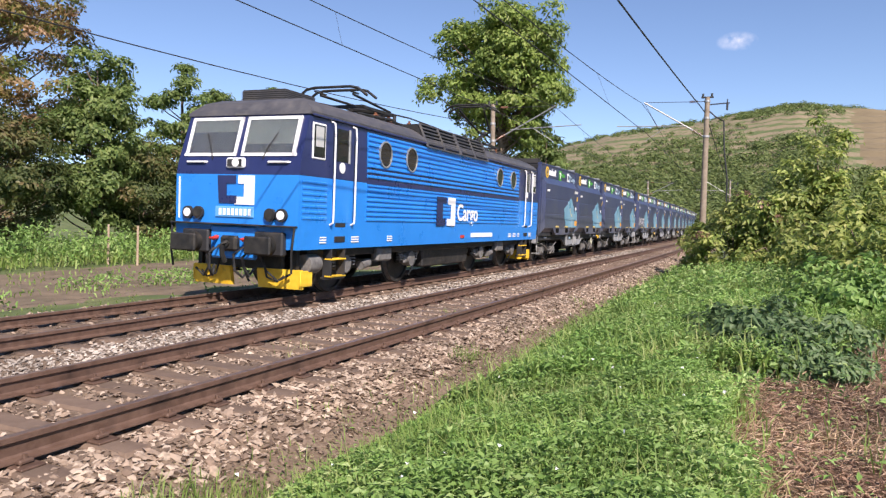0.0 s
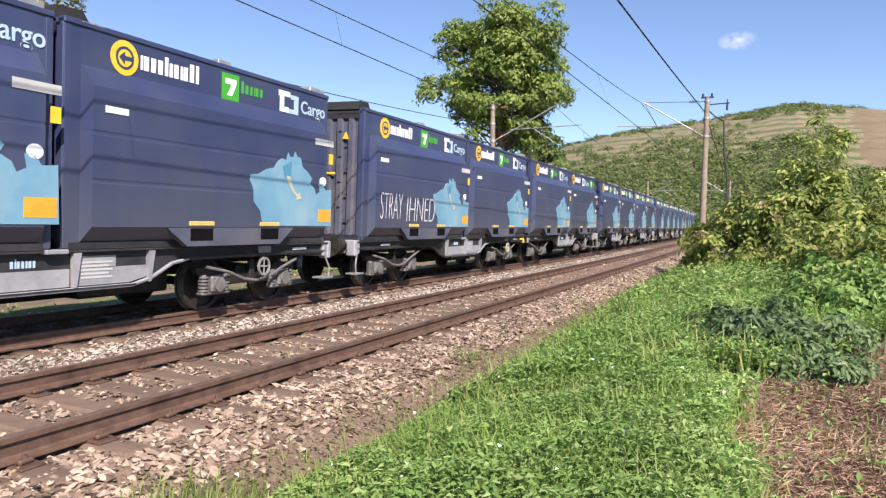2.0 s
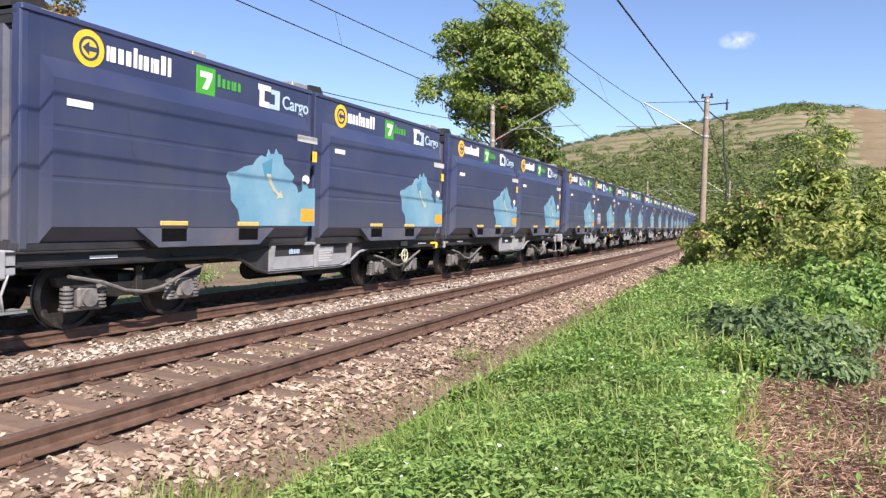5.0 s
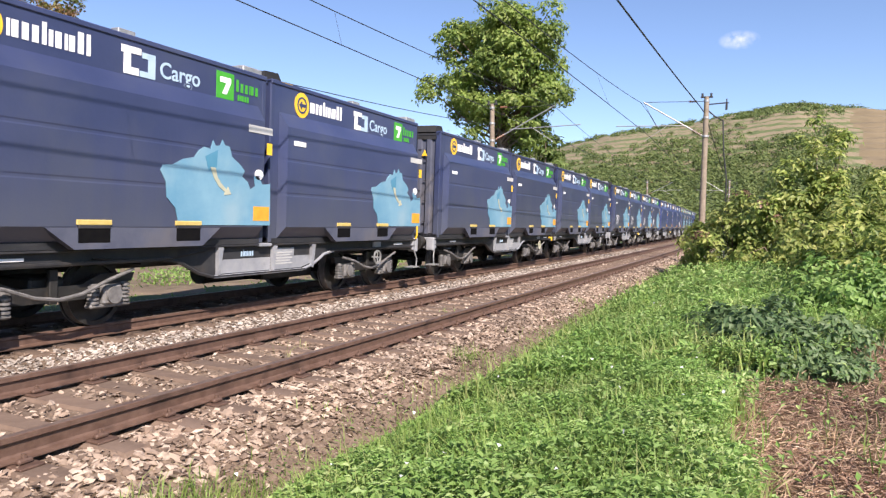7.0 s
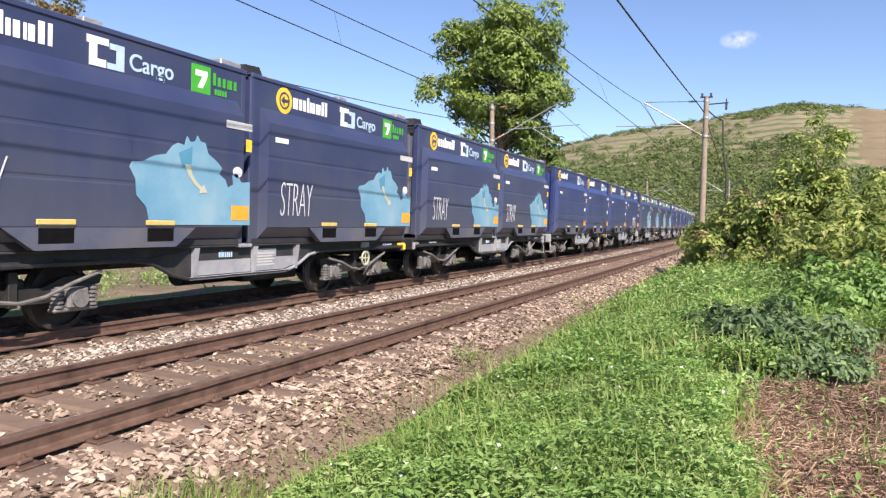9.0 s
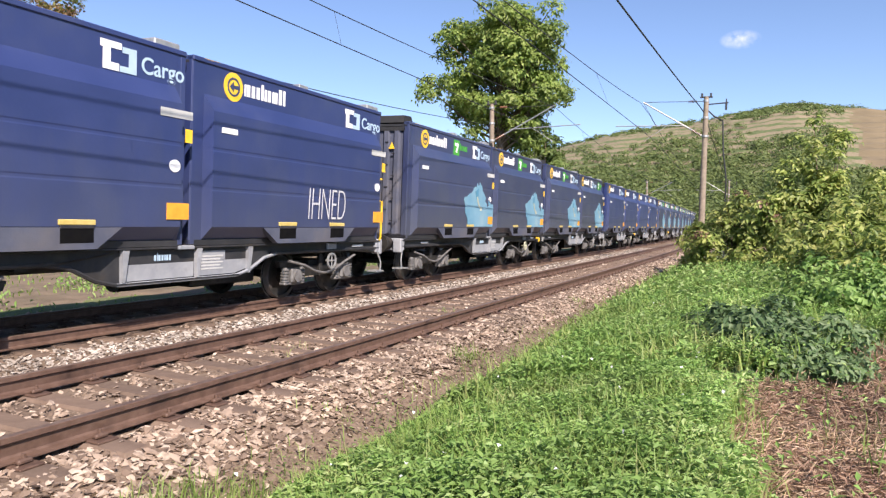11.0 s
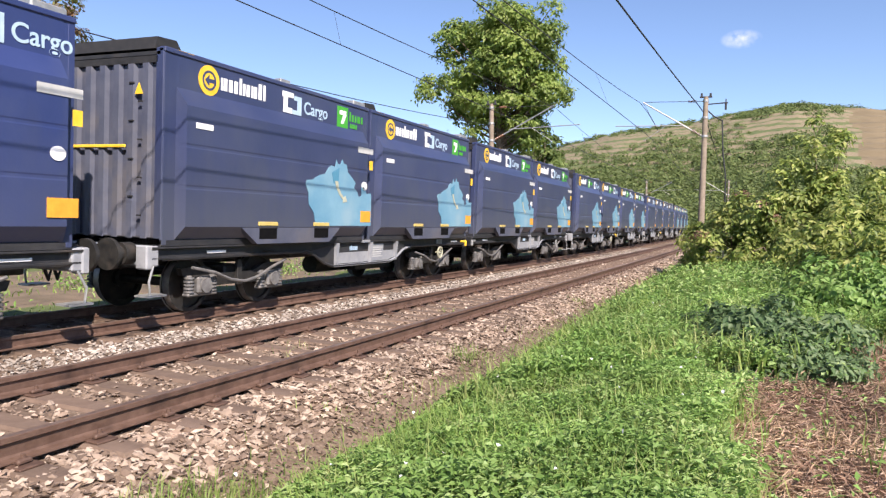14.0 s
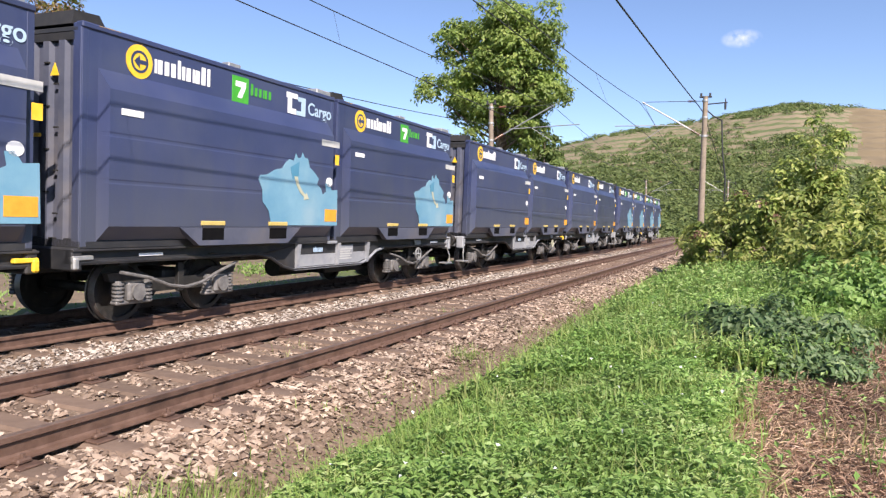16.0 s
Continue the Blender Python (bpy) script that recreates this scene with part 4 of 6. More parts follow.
def herbs():
    """The herb layer beside the ballast, lush near the eye and thinner along its edge."""
    def field(n, y0, y1):
        y = y0 + (y1 - y0) * rng.random(n)
        x = rng.uniform(-3.5, 0.72, n) * 0 + rng.uniform(-0.35, 0.66, n) * y
        s, o = along(x, y)
        edge = 6.12 + 0.36 * (1 - smooth(-6, 6, s)) + 0.2 * waves(x, y, 2.3) + 0.1 * waves(x, y, 7)
        bare = (x > 0.31 * y + 0.45 + 0.3 * waves(x, y, 1.7) + 0.14 * waves(x, y, 6)) & (y < 7.3 + 0.4 * waves(x, y, 2) + 2.2 * smooth(0.52, 0.6, x / y))
        thorn = ((x - 4.0) / 1.15) ** 2 + ((y - 8.5) / 1.5) ** 2 < 1
        keep = (o > edge) & (~(bare | thorn) | (rng.random(n) < np.where(bare, 0.015, 0.22)))
        return x[keep], y[keep], o[keep] - edge[keep]

    for y0, y1, n, leaf, tall in ((2.6, 7.0, 90000, 0.05, 0.38), (7.0, 13.0, 78000, 0.07, 0.48), (13.0, 30.0, 36000, 0.13, 0.55)):
        x, y, e = field(n, y0, y1)
        k = len(x)
        patch = 0.55 + 0.35 * waves(x, y, 1.7) + 0.3 * waves(x, y, 5.3)
        top = tall * np.clip(0.25 + e * 0.9, 0.25, 1.0) * (0.55 + 0.65 * patch.clip(0, 1))
        z = ground_z(x, y) + top * rng.uniform(0.25, 1.0, k) ** 0.6
        d = rng.normal(size=(k, 3)) * np.array([1, 1, 0.35]) + np.array([0, 0, 0.25])
        L = leaf * rng.uniform(0.6, 1.5, k)
        ob = new("herb_leaves", leaf_mesh("herb_leaves", np.stack([x, y, z], 1), d, L, L * rng.uniform(0.22, 0.6, k), LEAF_HERB, 0.2, 0.25))
        tagged(ob, "lush green nettles and herbs beside the track", "herbs", kind="stuff")
        x, y, e = field(int(n * 0.2), y0, y1)
        k = len(x)
        ob = new("grass", blade_mesh("grass", np.stack([x, y, ground_z(x, y) - 0.02], 1), tall * rng.uniform(0.5, 1.4, k) * np.clip(0.4 + e, 0.4, 1), 0.012 * y0 / 4 + 0.004, rng.uniform(0.1, 0.9, k), LEAF_GRASS))
        tagged(ob, "green and straw-coloured grass blades", "grass", kind="stuff")
    # grass round the standpoint
    n = 14000
    a, r = rng.uniform(0, 2 * np.pi, n), 14 * np.sqrt(rng.uniform(0.02, 1, n))
    x, y = r * np.sin(a), r * np.cos(a)
    s, o = along(x, y)
    keep = (o > 6.4) & ((y < 2.8) | (x > 0.64 * y))
    x, y = x[keep], y[keep]
    k = len(x)
    ob = new("grass", blade_mesh("grass", np.stack([x, y, ground_z(x, y) - 0.02], 1), rng.uniform(0.1, 0.3, k), 0.014, rng.uniform(0.2, 1.0, k), LEAF_GRASS))
    tagged(ob, "short green grass round the standpoint", "grass", kind="stuff")
    # dry stalks on the bare patch and along the ballast edge
    n = 52000
    y = rng.uniform(2.7, 9.4, n)
    x = y * rng.uniform(0.3, 0.72, n)
    keep = (x > 0.31 * y + 0.3) & (y < 7.6 + 2.2 * smooth(0.52, 0.6, x / y))
    x, y = x[keep], y[keep]
    n = len(x)
    ob = new("dry_stalks", leaf_mesh("dry_stalks", np.stack([x, y, ground_z(x, y) + rng.uniform(0, 0.07, n)], 1), rng.normal(size=(n, 3)) * np.array([1, 1, 0.3]), rng.uniform(0.05, 0.2, n), 0.011, LEAF_DRY, 0.1, 0.1))
    tagged(ob, "flattened dry brown stalks on bare soil", "dry grass", kind="stuff")
    n = 2600
    s, o = rng.uniform(-12, 26, n), rng.normal(6.25, 0.25, n)
    q = places(s, o, np.zeros(n))
    q[:, 2] = np.maximum(np.interp(o, bed_o, bed_h), -0.45)
    keep = rng.random(n) < 0.5 + 0.9 * waves(q[:, 0], q[:, 1], 1.6)
    ob = new("dry_grass", blade_mesh("dry_grass", q[keep], rng.uniform(0.06, 0.2, keep.sum()), 0.008, rng.uniform(0.3, 1.2, keep.sum()), LEAF_GRASS))
    tagged(ob, "sparse weeds along the ballast edge", "grass", kind="stuff")
    # brown litter, clods and seedlings on the bare strip
    n = 5200
    s, o = rng.uniform(-12, 16, n), rng.normal(6.08, 0.17, n)
    q = places(s, o, np.maximum(np.interp(o, bed_o, bed_h), -0.45) + rng.uniform(0, 0.025, n))
    q = q[waves(q[:, 0], q[:, 1], 2.1) + 0.35 > rng.uniform(-0.4, 0.8, n)]
    ob = new("litter", leaf_mesh("litter", q, rng.normal(size=(len(q), 3)) * np.array([1, 1, 0.3]), rng.uniform(0.025, 0.09, len(q)), rng.uniform(0.008, 0.03, len(q)), LITTER, 0.15, 0.2))
    tagged(ob, "dark brown plant litter along the ballast edge", "litter", kind="stuff")
    n = 1500
    s, o = rng.uniform(-12, 16, n), rng.normal(6.2, 0.16, n)
    q = places(s, o, np.maximum(np.interp(o, bed_o, bed_h), -0.45) + rng.uniform(0.01, 0.07, n))
    q = q[waves(q[:, 0], q[:, 1], 3.1) > rng.uniform(-0.5, 0.6, n)]
    ob = new("seedlings", leaf_mesh("seedlings", q, rng.normal(size=(len(q), 3)) * np.array([1, 1, 0.4]) + np.array([0, 0, 0.3]), rng.uniform(0.03, 0.06, len(q)), rng.uniform(0.012, 0.025, len(q)), LEAF_HERB, 0.2, 0.25))
    tagged(ob, "small green seedlings on the bare strip", "weeds", kind="stuff")
    # tufts on the ballast shoulder
    for s0, o0, k, h in ((-10.3, 6.12, 150, 0.2), (-10.0, 6.3, 150, 0.16), (-5.2, 5.85, 130, 0.15), (-4.8, 5.95, 60, 0.12), (-8.3, 5.9, 30, 0.1), (-6.6, 4.2, 14, 0.2), (2.0, 5.7, 60, 0.14), (-2.0, 4.3, 18, 0.12), (-10.6, 6.0, 110, 0.2)):
        s, o = rng.normal(s0, 0.16, k), rng.normal(o0, 0.1, k)
        q = places(s, o, np.interp(o, bed_o, bed_h) - 0.02)
        ob = new("grass_tuft", blade_mesh("grass_tuft", q, h * rng.uniform(0.5, 1.3, k), 0.008, rng.uniform(0.2, 1.1, k), LEAF_GRASS))
        tagged(ob, "small tuft of pale green grass on the ballast", "grass", kind="stuff")
    # white blossoms
    x, y, e = field(110, 3, 18)
    k = len(x)
    ob = new("blossoms", leaf_mesh("blossoms", np.stack([x, y, ground_z(x, y) + 0.42], 1), rng.normal(size=(k, 3)) + np.array([0, 0, 1.0]), 0.03, 0.03, WHITE))
    tagged(ob, "small white blossoms among the herbs", "flowers", kind="stuff")


def meadow():
    """Grass and weeds beyond the far track."""
    ss, oo = np.meshgrid(np.arange(-40, 60, 1.0), np.linspace(0, 1, 9), indexing="ij")
    lo, hi = -4.0 + 0.3 * np.sin(ss * 0.37) + 0.2 * np.sin(ss * 1.1), -16.2 + 0.8 * np.sin(ss * 0.29 + 1)
    q = places(ss.ravel(), (lo + (hi - lo) * oo).ravel(), np.zeros(ss.size))
    q[:, 2] = ground_z(q[:, 0], q[:, 1]) + 0.03 - 0.07 * (np.abs(oo.ravel() - 0.5) > 0.45)
    k = ss.shape[1]
    i, j = np.meshgrid(np.arange(ss.shape[0] - 1), np.arange(k - 1), indexing="ij")
    a = i * k + j
    tagged(new("dirt_path", poly_mesh("dirt_path", q, np.stack([a, a + 1, a + k + 1, a + k], 2).reshape(-1, 4), SOIL)), "dry bare dirt path in the meadow", "path", kind="structure")
    n = 38000
    s, o = rng.uniform(-16, 40, n), -3.0 - 40 * rng.random(n) ** 1.5
    q = places(s, o, np.zeros(n))
    x, y = q[:, 0], q[:, 1]
    path = (o < -6.9 + 0.6 * waves(x, y, 1.1)) & (o > -16.4 + 1.0 * waves(x, y, 0.4))
    keep = (~path | (rng.random(n) < 0.13)) & ((o < -6.6) | (rng.random(n) < 0.3 + 0.5 * waves(x, y, 0.7)))
    q = q[keep]
    o = o[keep]
    q[:, 2] = ground_z(q[:, 0], q[:, 1]) - 0.02
    tall = np.where(o < -15, 0.6, np.where(o > -6.5, 0.08, 0.22))
    ob = new("meadow_grass", blade_mesh("meadow_grass", q, tall * rng.uniform(0.5, 1.4, len(q)), 0.03 - o * 0.0016, rng.uniform(0.2, 0.9, len(q)), LEAF_GRASS))
    tagged(ob, "tall green meadow grass beyond the track", "grass", kind="stuff")
    n = 22000
    s, o = rng.uniform(-20, 45, n), -15.5 - 7 * rng.random(n)
    q = places(s, o, np.zeros(n))
    h = 0.95 + 0.55 * waves(q[:, 0], q[:, 1], 0.8)
    q[:, 2] = ground_z(q[:, 0], q[:, 1]) + h * rng.random(n) ** 0.6 * 1.3
    ob = new("weeds", leaf_mesh("weeds", q, rng.normal(size=(n, 3)) + np.array([0, 0, 0.3]), rng.uniform(0.12, 0.28, n), rng.uniform(0.06, 0.13, n), LEAF_HERB))
    tagged(ob, "waist-high green weeds before the trees", "weeds", kind="stuff")
    n = 7000
    s, o = rng.uniform(-14, 24, n), rng.normal(-7.0, 1.0, n)
    q = places(s, o, np.zeros(n))
    keep = waves(q[:, 0], q[:, 1], 0.9) > 0.0
    q = q[keep]
    q[:, 2] = ground_z(q[:, 0], q[:, 1]) + rng.random(len(q)) ** 0.7 * 0.34
    ob = new("weeds", leaf_mesh("weeds", q, rng.normal(size=(len(q), 3)) + np.array([0, 0, 0.3]), rng.uniform(0.08, 0.2, len(q)), rng.uniform(0.05, 0.1, len(q)), LEAF_HERB))
    tagged(ob, "low weeds beside the far track", "weeds", kind="stuff")
    for x, y, h in ((-14.6, 31.5, 1.75), (-12.9, 30.5, 1.7)):
        st = part("wooden_stake", Solid().rod((0, 0, -0.2), (0.04, 0, h), 0.055, 8, 0.045), WOODPOST, at=Matrix.Translation((x, y, float(ground_z(x, y)))))
        tagged(st, "pale weathered wooden stake in the grass", "stake", "stakes in the meadow")


def hillside():
    """Scrub and trees far up the hill."""
    n = 8200
    az = np.radians(rng.uniform(5, 34, n))
    r = rng.uniform(118, 345, n) ** 1.0
    x, y = r * np.sin(az), r * np.cos(az)
    w = waves(x, y, 0.035) + 0.3 * waves(x, y, 0.11)
    low = 1 - smooth(150, 275, r)
    keep = (rng.random(n) < 0.1 + 0.95 * low) & (w > -0.75 + 0.6 * (1 - low)) | (w > 0.62) | (r > 336)
    # the bare field high on the right
    keep &= ~((np.degrees(az) > 28.7) & (r > 190) & (r < 332))
    x, y, r = x[keep], y[keep], r[keep]
    k, m = len(x), 60
    size = rng.uniform(0.8, 2.3, k) * np.where(r > 336, 1.2, 1)
    c = np.stack([x, y, ground_z(x, y)], 1)
    d = unit(rng.normal(size=(k * m, 3)))
    d[:, 2] = np.abs(d[:, 2])
    rad = rng.uniform(0.55, 1.05, k * m)[:, None] * np.repeat(size, m)[:, None]
    p = np.repeat(c, m, 0) + d * rad * np.array([1.15, 1.15, 0.95])
    L = np.repeat(size, m) * rng.uniform(0.22, 0.45, k * m)
    ob = new("hillside_scrub", leaf_mesh("hillside_scrub", p, np.cross(d, rng.normal(size=(k * m, 3))), L, L * 0.75, LEAF_HILL, 0.1, 0.1, unit(d + np.array([0, 0, 0.5]) + rng.normal(size=(k * m, 3)) * 0.3)))
    tagged(ob, "green scrub and trees on the terraced hillside", "scrub", kind="stuff")


meadow()
hillside()
herbs()


# ---- the train ----
SPEED = 20.267
LOCO_S = 5.222
A, B1, B2, S0 = 6.13, 0.51, 1.348, 19.985


def loft(levels):
    """A closed body: levels of (z, half length front, half length rear, half width)."""
    so = Solid()
    rings = []
    for z, xf, xr, w in levels:
        rings.append([(-xf, -w, z), (xr, -w, z), (xr, w, z), (-xf, w, z)])
    v = [p for r in rings for p in r]
    f = [(3, 2, 1, 0), tuple(4 * (len(rings) - 1) + i for i in range(4))]
    for k in range(len(rings) - 1):
        for i in range(4):
            j = (i + 1) % 4
            f.append((4 * k + i, 4 * k + j, 4 * k + 4 + j, 4 * k + 4 + i))
    return so.add(v, f)


def ribbed(x0, x1, z0, z1, y, out, pitch):
    """A panel with horizontal ribs, on the side y, ribs out by 'out' (signed)."""
    n = int((z1 - z0) / pitch)
    pts = [(y - out * 0.5, z0)]
    for k in range(n):
        z = z0 + (z1 - z0) * k / n
        h = (z1 - z0) / n
        pts += [(y + out * 0.15, z + 0.01), (y + out * 0.15, z + h * 0.42), (y + out, z + h * 0.56), (y + out, z + h * 0.86)]
    pts += [(y + out * 0.15, z1), (y - out * 0.5, z1)]
    return Solid().beam(pts, x0, x1)


def letters(so, x, z, h, widths, y0, y1, gap=0.62):
    """A word as plain bars: widths in letter heights, negative for a tall letter."""
    for w in widths:
        tall = 1.35 if w < 0 else 1.0
        w = abs(w) * h
        so.box(x, x + w * (1 - gap * 0.6), y0, y1, z, z + h * tall)
        x += w
    return x


def wheelset(parent, x, r, name="wheelset"):
    """Two disc wheels with flanges on an axle; it turns round its own axle."""
    ws = new(name)
    ws.parent = parent
    ws.matrix_basis = pose(x, 0, r)
    for side in (-1, 1):
        so = Solid()
        y = side * 0.752
        so.ring((0, y, 0), "y", r - 0.065, r, 0.068, 36)
        so.ring((0, y - side * 0.075, 0), "y", r - 0.06, r + 0.028, 0.014, 36)
        so.ring((0, y, 0), "y", 0.13, r - 0.06, 0.02, 36)
        so.ring((0, y, 0), "y", 0.07, 0.15, 0.1, 20)
        me = so.mesh("wheel", GREASE)
        me.materials.append(TREAD)
        for poly in me.polygons:
            rc = math.hypot(poly.center.x, poly.center.z)
            if rc > r - 0.012 and abs(poly.normal.y) < 0.5:
                poly.material_index = 1
        part("wheel", me, None, ws, "greasy steel disc wheel with a worn bright tread")
    part("axle", Solid().rod((0, -1.0, 0), (0, 1.0, 0), 0.075, 12).box(-0.05, 0.05, -0.72, -0.66, 0.1, r - 0.1), GREASE, ws)
    return ws


def locomotive():
    root = new("electric_locomotive")
    tagged(root, "bright and dark blue electric locomotive with grey roof and yellow ploughs", "locomotive")
    root.matrix_basis = on_track(LOCO_S)
    part("lower_body", loft([(0.98, 7.93, 7.93, 1.45), (1.42, 7.95, 7.95, 1.47), (2.38, 7.95, 7.95, 1.47)]), BLUE, root)
    part("upper_body", loft([(2.38, 7.95, 7.95, 1.468), (2.62, 7.91, 7.91, 1.468), (3.58, 7.6, 7.6, 1.44)]), NAVY, root, "dark blue cab band")
    part("roof", loft([(3.56, 7.64, 7.64, 1.47), (3.62, 7.62, 7.62, 1.475), (3.68, 7.56, 7.56, 1.44), (3.84, 7.44, 7.44, 1.2), (3.93, 7.2, 7.2, 1.0), (3.97, 6.9, 6.9, 0.85)]), ROOF, root, "dusty dark grey roof")
    for side in (-1, 1):
        part("side_panel", ribbed(-5.42, 5.45, 2.44, 3.47, side * 1.46, side * 0.034, 0.105), BLUE, root, "ribbed bright blue side panel")
        part("side_panel", ribbed(-5.42, 5.45, 1.5, 2.36, side * 1.462, side * 0.034, 0.105), BLUE, root, "ribbed bright blue side panel")
        part("waist_strip", Solid().box(-5.42, 5.45, side * 1.455, side * 1.478, 2.36, 2.44, 0.004), NAVY, root)
        for x0, x1 in ((-7.85, -7.0), (7.0, 7.85), (-5.95, -5.5), (5.55, 5.9)):
            if abs(x0) > 6.9 or abs(x1) > 6.9:
                part("side_panel", ribbed(x0, x1, 1.5, 2.3, side * 1.46, side * 0.026, 0.1), BLUE, root)
        part("gutter", Solid().box(-7.55, 7.55, side * 1.45, side * 1.5, 3.535, 3.575, 0.008), NAVY, root)
        for x in (-4.65, -3.3, 3.3, 4.72):
            w = part("porthole", Solid().ring((x, side * 1.5, 3.06), "y", 0.27, 0.3, 0.02, 28), GALV, root, "round window with a thin silver rim")
            part("pane", Solid().rod((x, side * 1.49, 3.06), (x, side * 1.502, 3.06), 0.275, 28), PANE, w)
        for d in (-1, 1):
            cx = d * 6.47
            door = part("cab_door", Solid().box(cx - 0.36, cx + 0.36, side * 1.46, side * 1.482, 1.5, 2.38, 0.006), BLUE, root, "cab door with open window")
            part("door_top", Solid().box(cx - 0.36, cx + 0.36, side * 1.455, side * 1.48, 2.384, 2.72, 0.006), NAVY, door)
            part("pane", Solid().box(cx - 0.2, cx + 0.24, side * 1.462, side * 1.476, 2.74, 3.4, 0.006), PANE, door)
            part("window_frame", Solid().box(cx + 0.24, cx + 0.3, side * 1.462, side * 1.5, 2.72, 3.42, 0.01), GALV, door)
            part("badge", Solid().rod((cx, side * 1.47, 2.62), (cx, side * 1.488, 2.62), 0.11, 20), WHITE, door, "round white badge")
            for k in (-0.41, 0.41):
                x = cx + k
                part("handrail", Solid().tube([(x, side * 1.47, 3.5), (x, side * 1.55, 3.46), (x, side * 1.56, 3.3), (x, side * 1.56, 1.62), (x, side * 1.55, 1.5), (x, side * 1.47, 1.46)], 0.02, 8), WHITE, root, "white tubular handrail")
            # flat black patches paint the shade of step recesses on the body
            for z in (1.47, 1.17):
                part("step_recess", Solid().box(cx - 0.2, cx + 0.2, side * 1.45, side * 1.476, z - 0.06, z + 0.06, 0.01), BLACK, root)
            wx = d * 7.32
            cw = part("cab_side_window", Solid().box(wx - 0.23, wx + 0.23, side * 1.45, side * 1.482, 2.72, 3.42, 0.05), WHITE, root, "cab side window with pale frame")
            part("pane", Solid().box(wx - 0.2, wx + 0.2, side * 1.46, side * 1.488, 2.75, 3.39, 0.04), PANE, cw)
            part("blind", Solid().box(wx - 0.15, wx + 0.15, side * 1.46, side * 1.491, 2.95, 3.36, 0.02), BLIND, cw)
            part("cab_step", Solid().box(cx - 0.27, cx - 0.24, side * 1.25, side * 1.45, 0.35, 0.98).box(cx + 0.24, cx + 0.27, side * 1.25, side * 1.45, 0.35, 0.98).box(cx - 0.27, cx + 0.27, side * 1.2, side * 1.46, 0.36, 0.39), FRAME, root)
            for z in (0.75, 0.4):
                part("step_tread", Solid().box(cx - 0.28, cx + 0.28, side * 1.3, side * 1.47, z, z + 0.03, 0.005), YELLOW, root, "yellow edged step")
        # louvred roof grille
        for x0, x1 in ((-2.45, -0.25), (-0.15, 2.05)):
            fr = Solid()
            a, b = Vector((0, side * 1.53, 3.47)), Vector((0, side * 1.26, 4.06))
            for k in range(7):
                q = a.lerp(b, k / 6)
                fr.box(x0, x1, q.y - 0.02, q.y + 0.02, q.z - 0.016, q.z + 0.016, 0, None)
            for x in (x0, (x0 + x1) / 2, x1):
                fr.tube([(x, a.y, a.z), (x, b.y, b.z)], 0.032, 4)
            g = part("roof_grille", fr, ROOF, root, "louvred roof grille")
            part("grille_back", Solid().beam([(side * 1.49, 3.48), (side * 1.22, 4.05), (side * 0.8, 4.05), (side * 0.8, 3.48)], x0, x1), BLACK, g)
        # markings
        y0, y1 = side * 1.495, side * 1.506
        mk = part("logo_mark", Solid().slab([(-1.7, 2.24), (-1.05, 2.24), (-1.05, 2.08), (-1.3, 2.08), (-1.3, 1.65), (-1.1, 1.65), (-1.1, 1.47), (-1.7, 1.47)], y0, y1), NAVY, root)
        part("logo_mark_white", Solid().slab([(-0.95, 2.24), (-0.42, 2.24), (-0.42, 1.47), (-1.0, 1.47), (-1.0, 1.66), (-0.72, 1.66), (-0.72, 2.05), (-0.95, 2.05)], y0, y1), WHITE, root)
        at = Matrix.Translation((-0.3 if side < 0 else 1.45, y1, 1.62)) @ pose(0, 0, 0, 90, 0, 0 if side < 0 else 180)
        part("lettering", text_mesh("Cargo", 0.66, WHITE, 0.0, 0.012, 1.0), None, root, "bold white lettering", at=at)
        w = Solid()
        letters(w, 0.95, 1.13, 0.13, (0.8, 0.8, 0.4, 0.8, 0.8, 0.8, 0.5, 0.7, 0.7, 0.5, 0.7, 0.7, 0.5, 0.8, 0.5, 0.7, 0.7, 0.7, 0.5, 0.7, 0.7, 0.7), side * 1.46, side * 1.475)
        part("number_line", w, WHITE, root, "white number bars")
        part("red_plate", Solid().box(0.1, 0.4, side * 1.455, side * 1.474, 1.12, 1.2), RED, root)
        w = Solid()
        for x, ww in ((-6.0, 0.3), (-4.4, 0.25), (4.5, 0.3), (5.0, 0.3), (5.5, 0.25), (6.9, 0.3), (-7.2, 0.22)):
            for k in range(3):
                w.box(x, x + ww, side * 1.455, side * 1.472, 1.1 + 0.05 * k, 1.125 + 0.05 * k)
        part("marking", w, WHITE, root)
        # underframe side: boxes, cylinders, hangers
        u = Solid()
        u.box(-1.75, 1.5, side * 0.55, side * 1.15, 0.35, 0.97, 0.04).box(-7.2, 7.2, side * 0.9, side * 1.2, 0.8, 0.98, 0.02)
        part("underframe", u, GREASE, root)
        for d in (-1, 1):
            bogie = new("bogie")
            bogie.parent = root
            bogie.matrix_basis = pose(d * 4.15, 0, 0)
            b = Solid()
            b.slab([(-2.4, 0.75), (-2.0, 0.9), (-0.7, 0.62), (0.7, 0.62), (2.0, 0.9), (2.4, 0.75), (2.3, 0.55), (0.8, 0.42), (-0.8, 0.42), (-2.3, 0.55)], side * 0.5, side * 0.62)
            part("bogie_frame", b, GREASE, bogie)
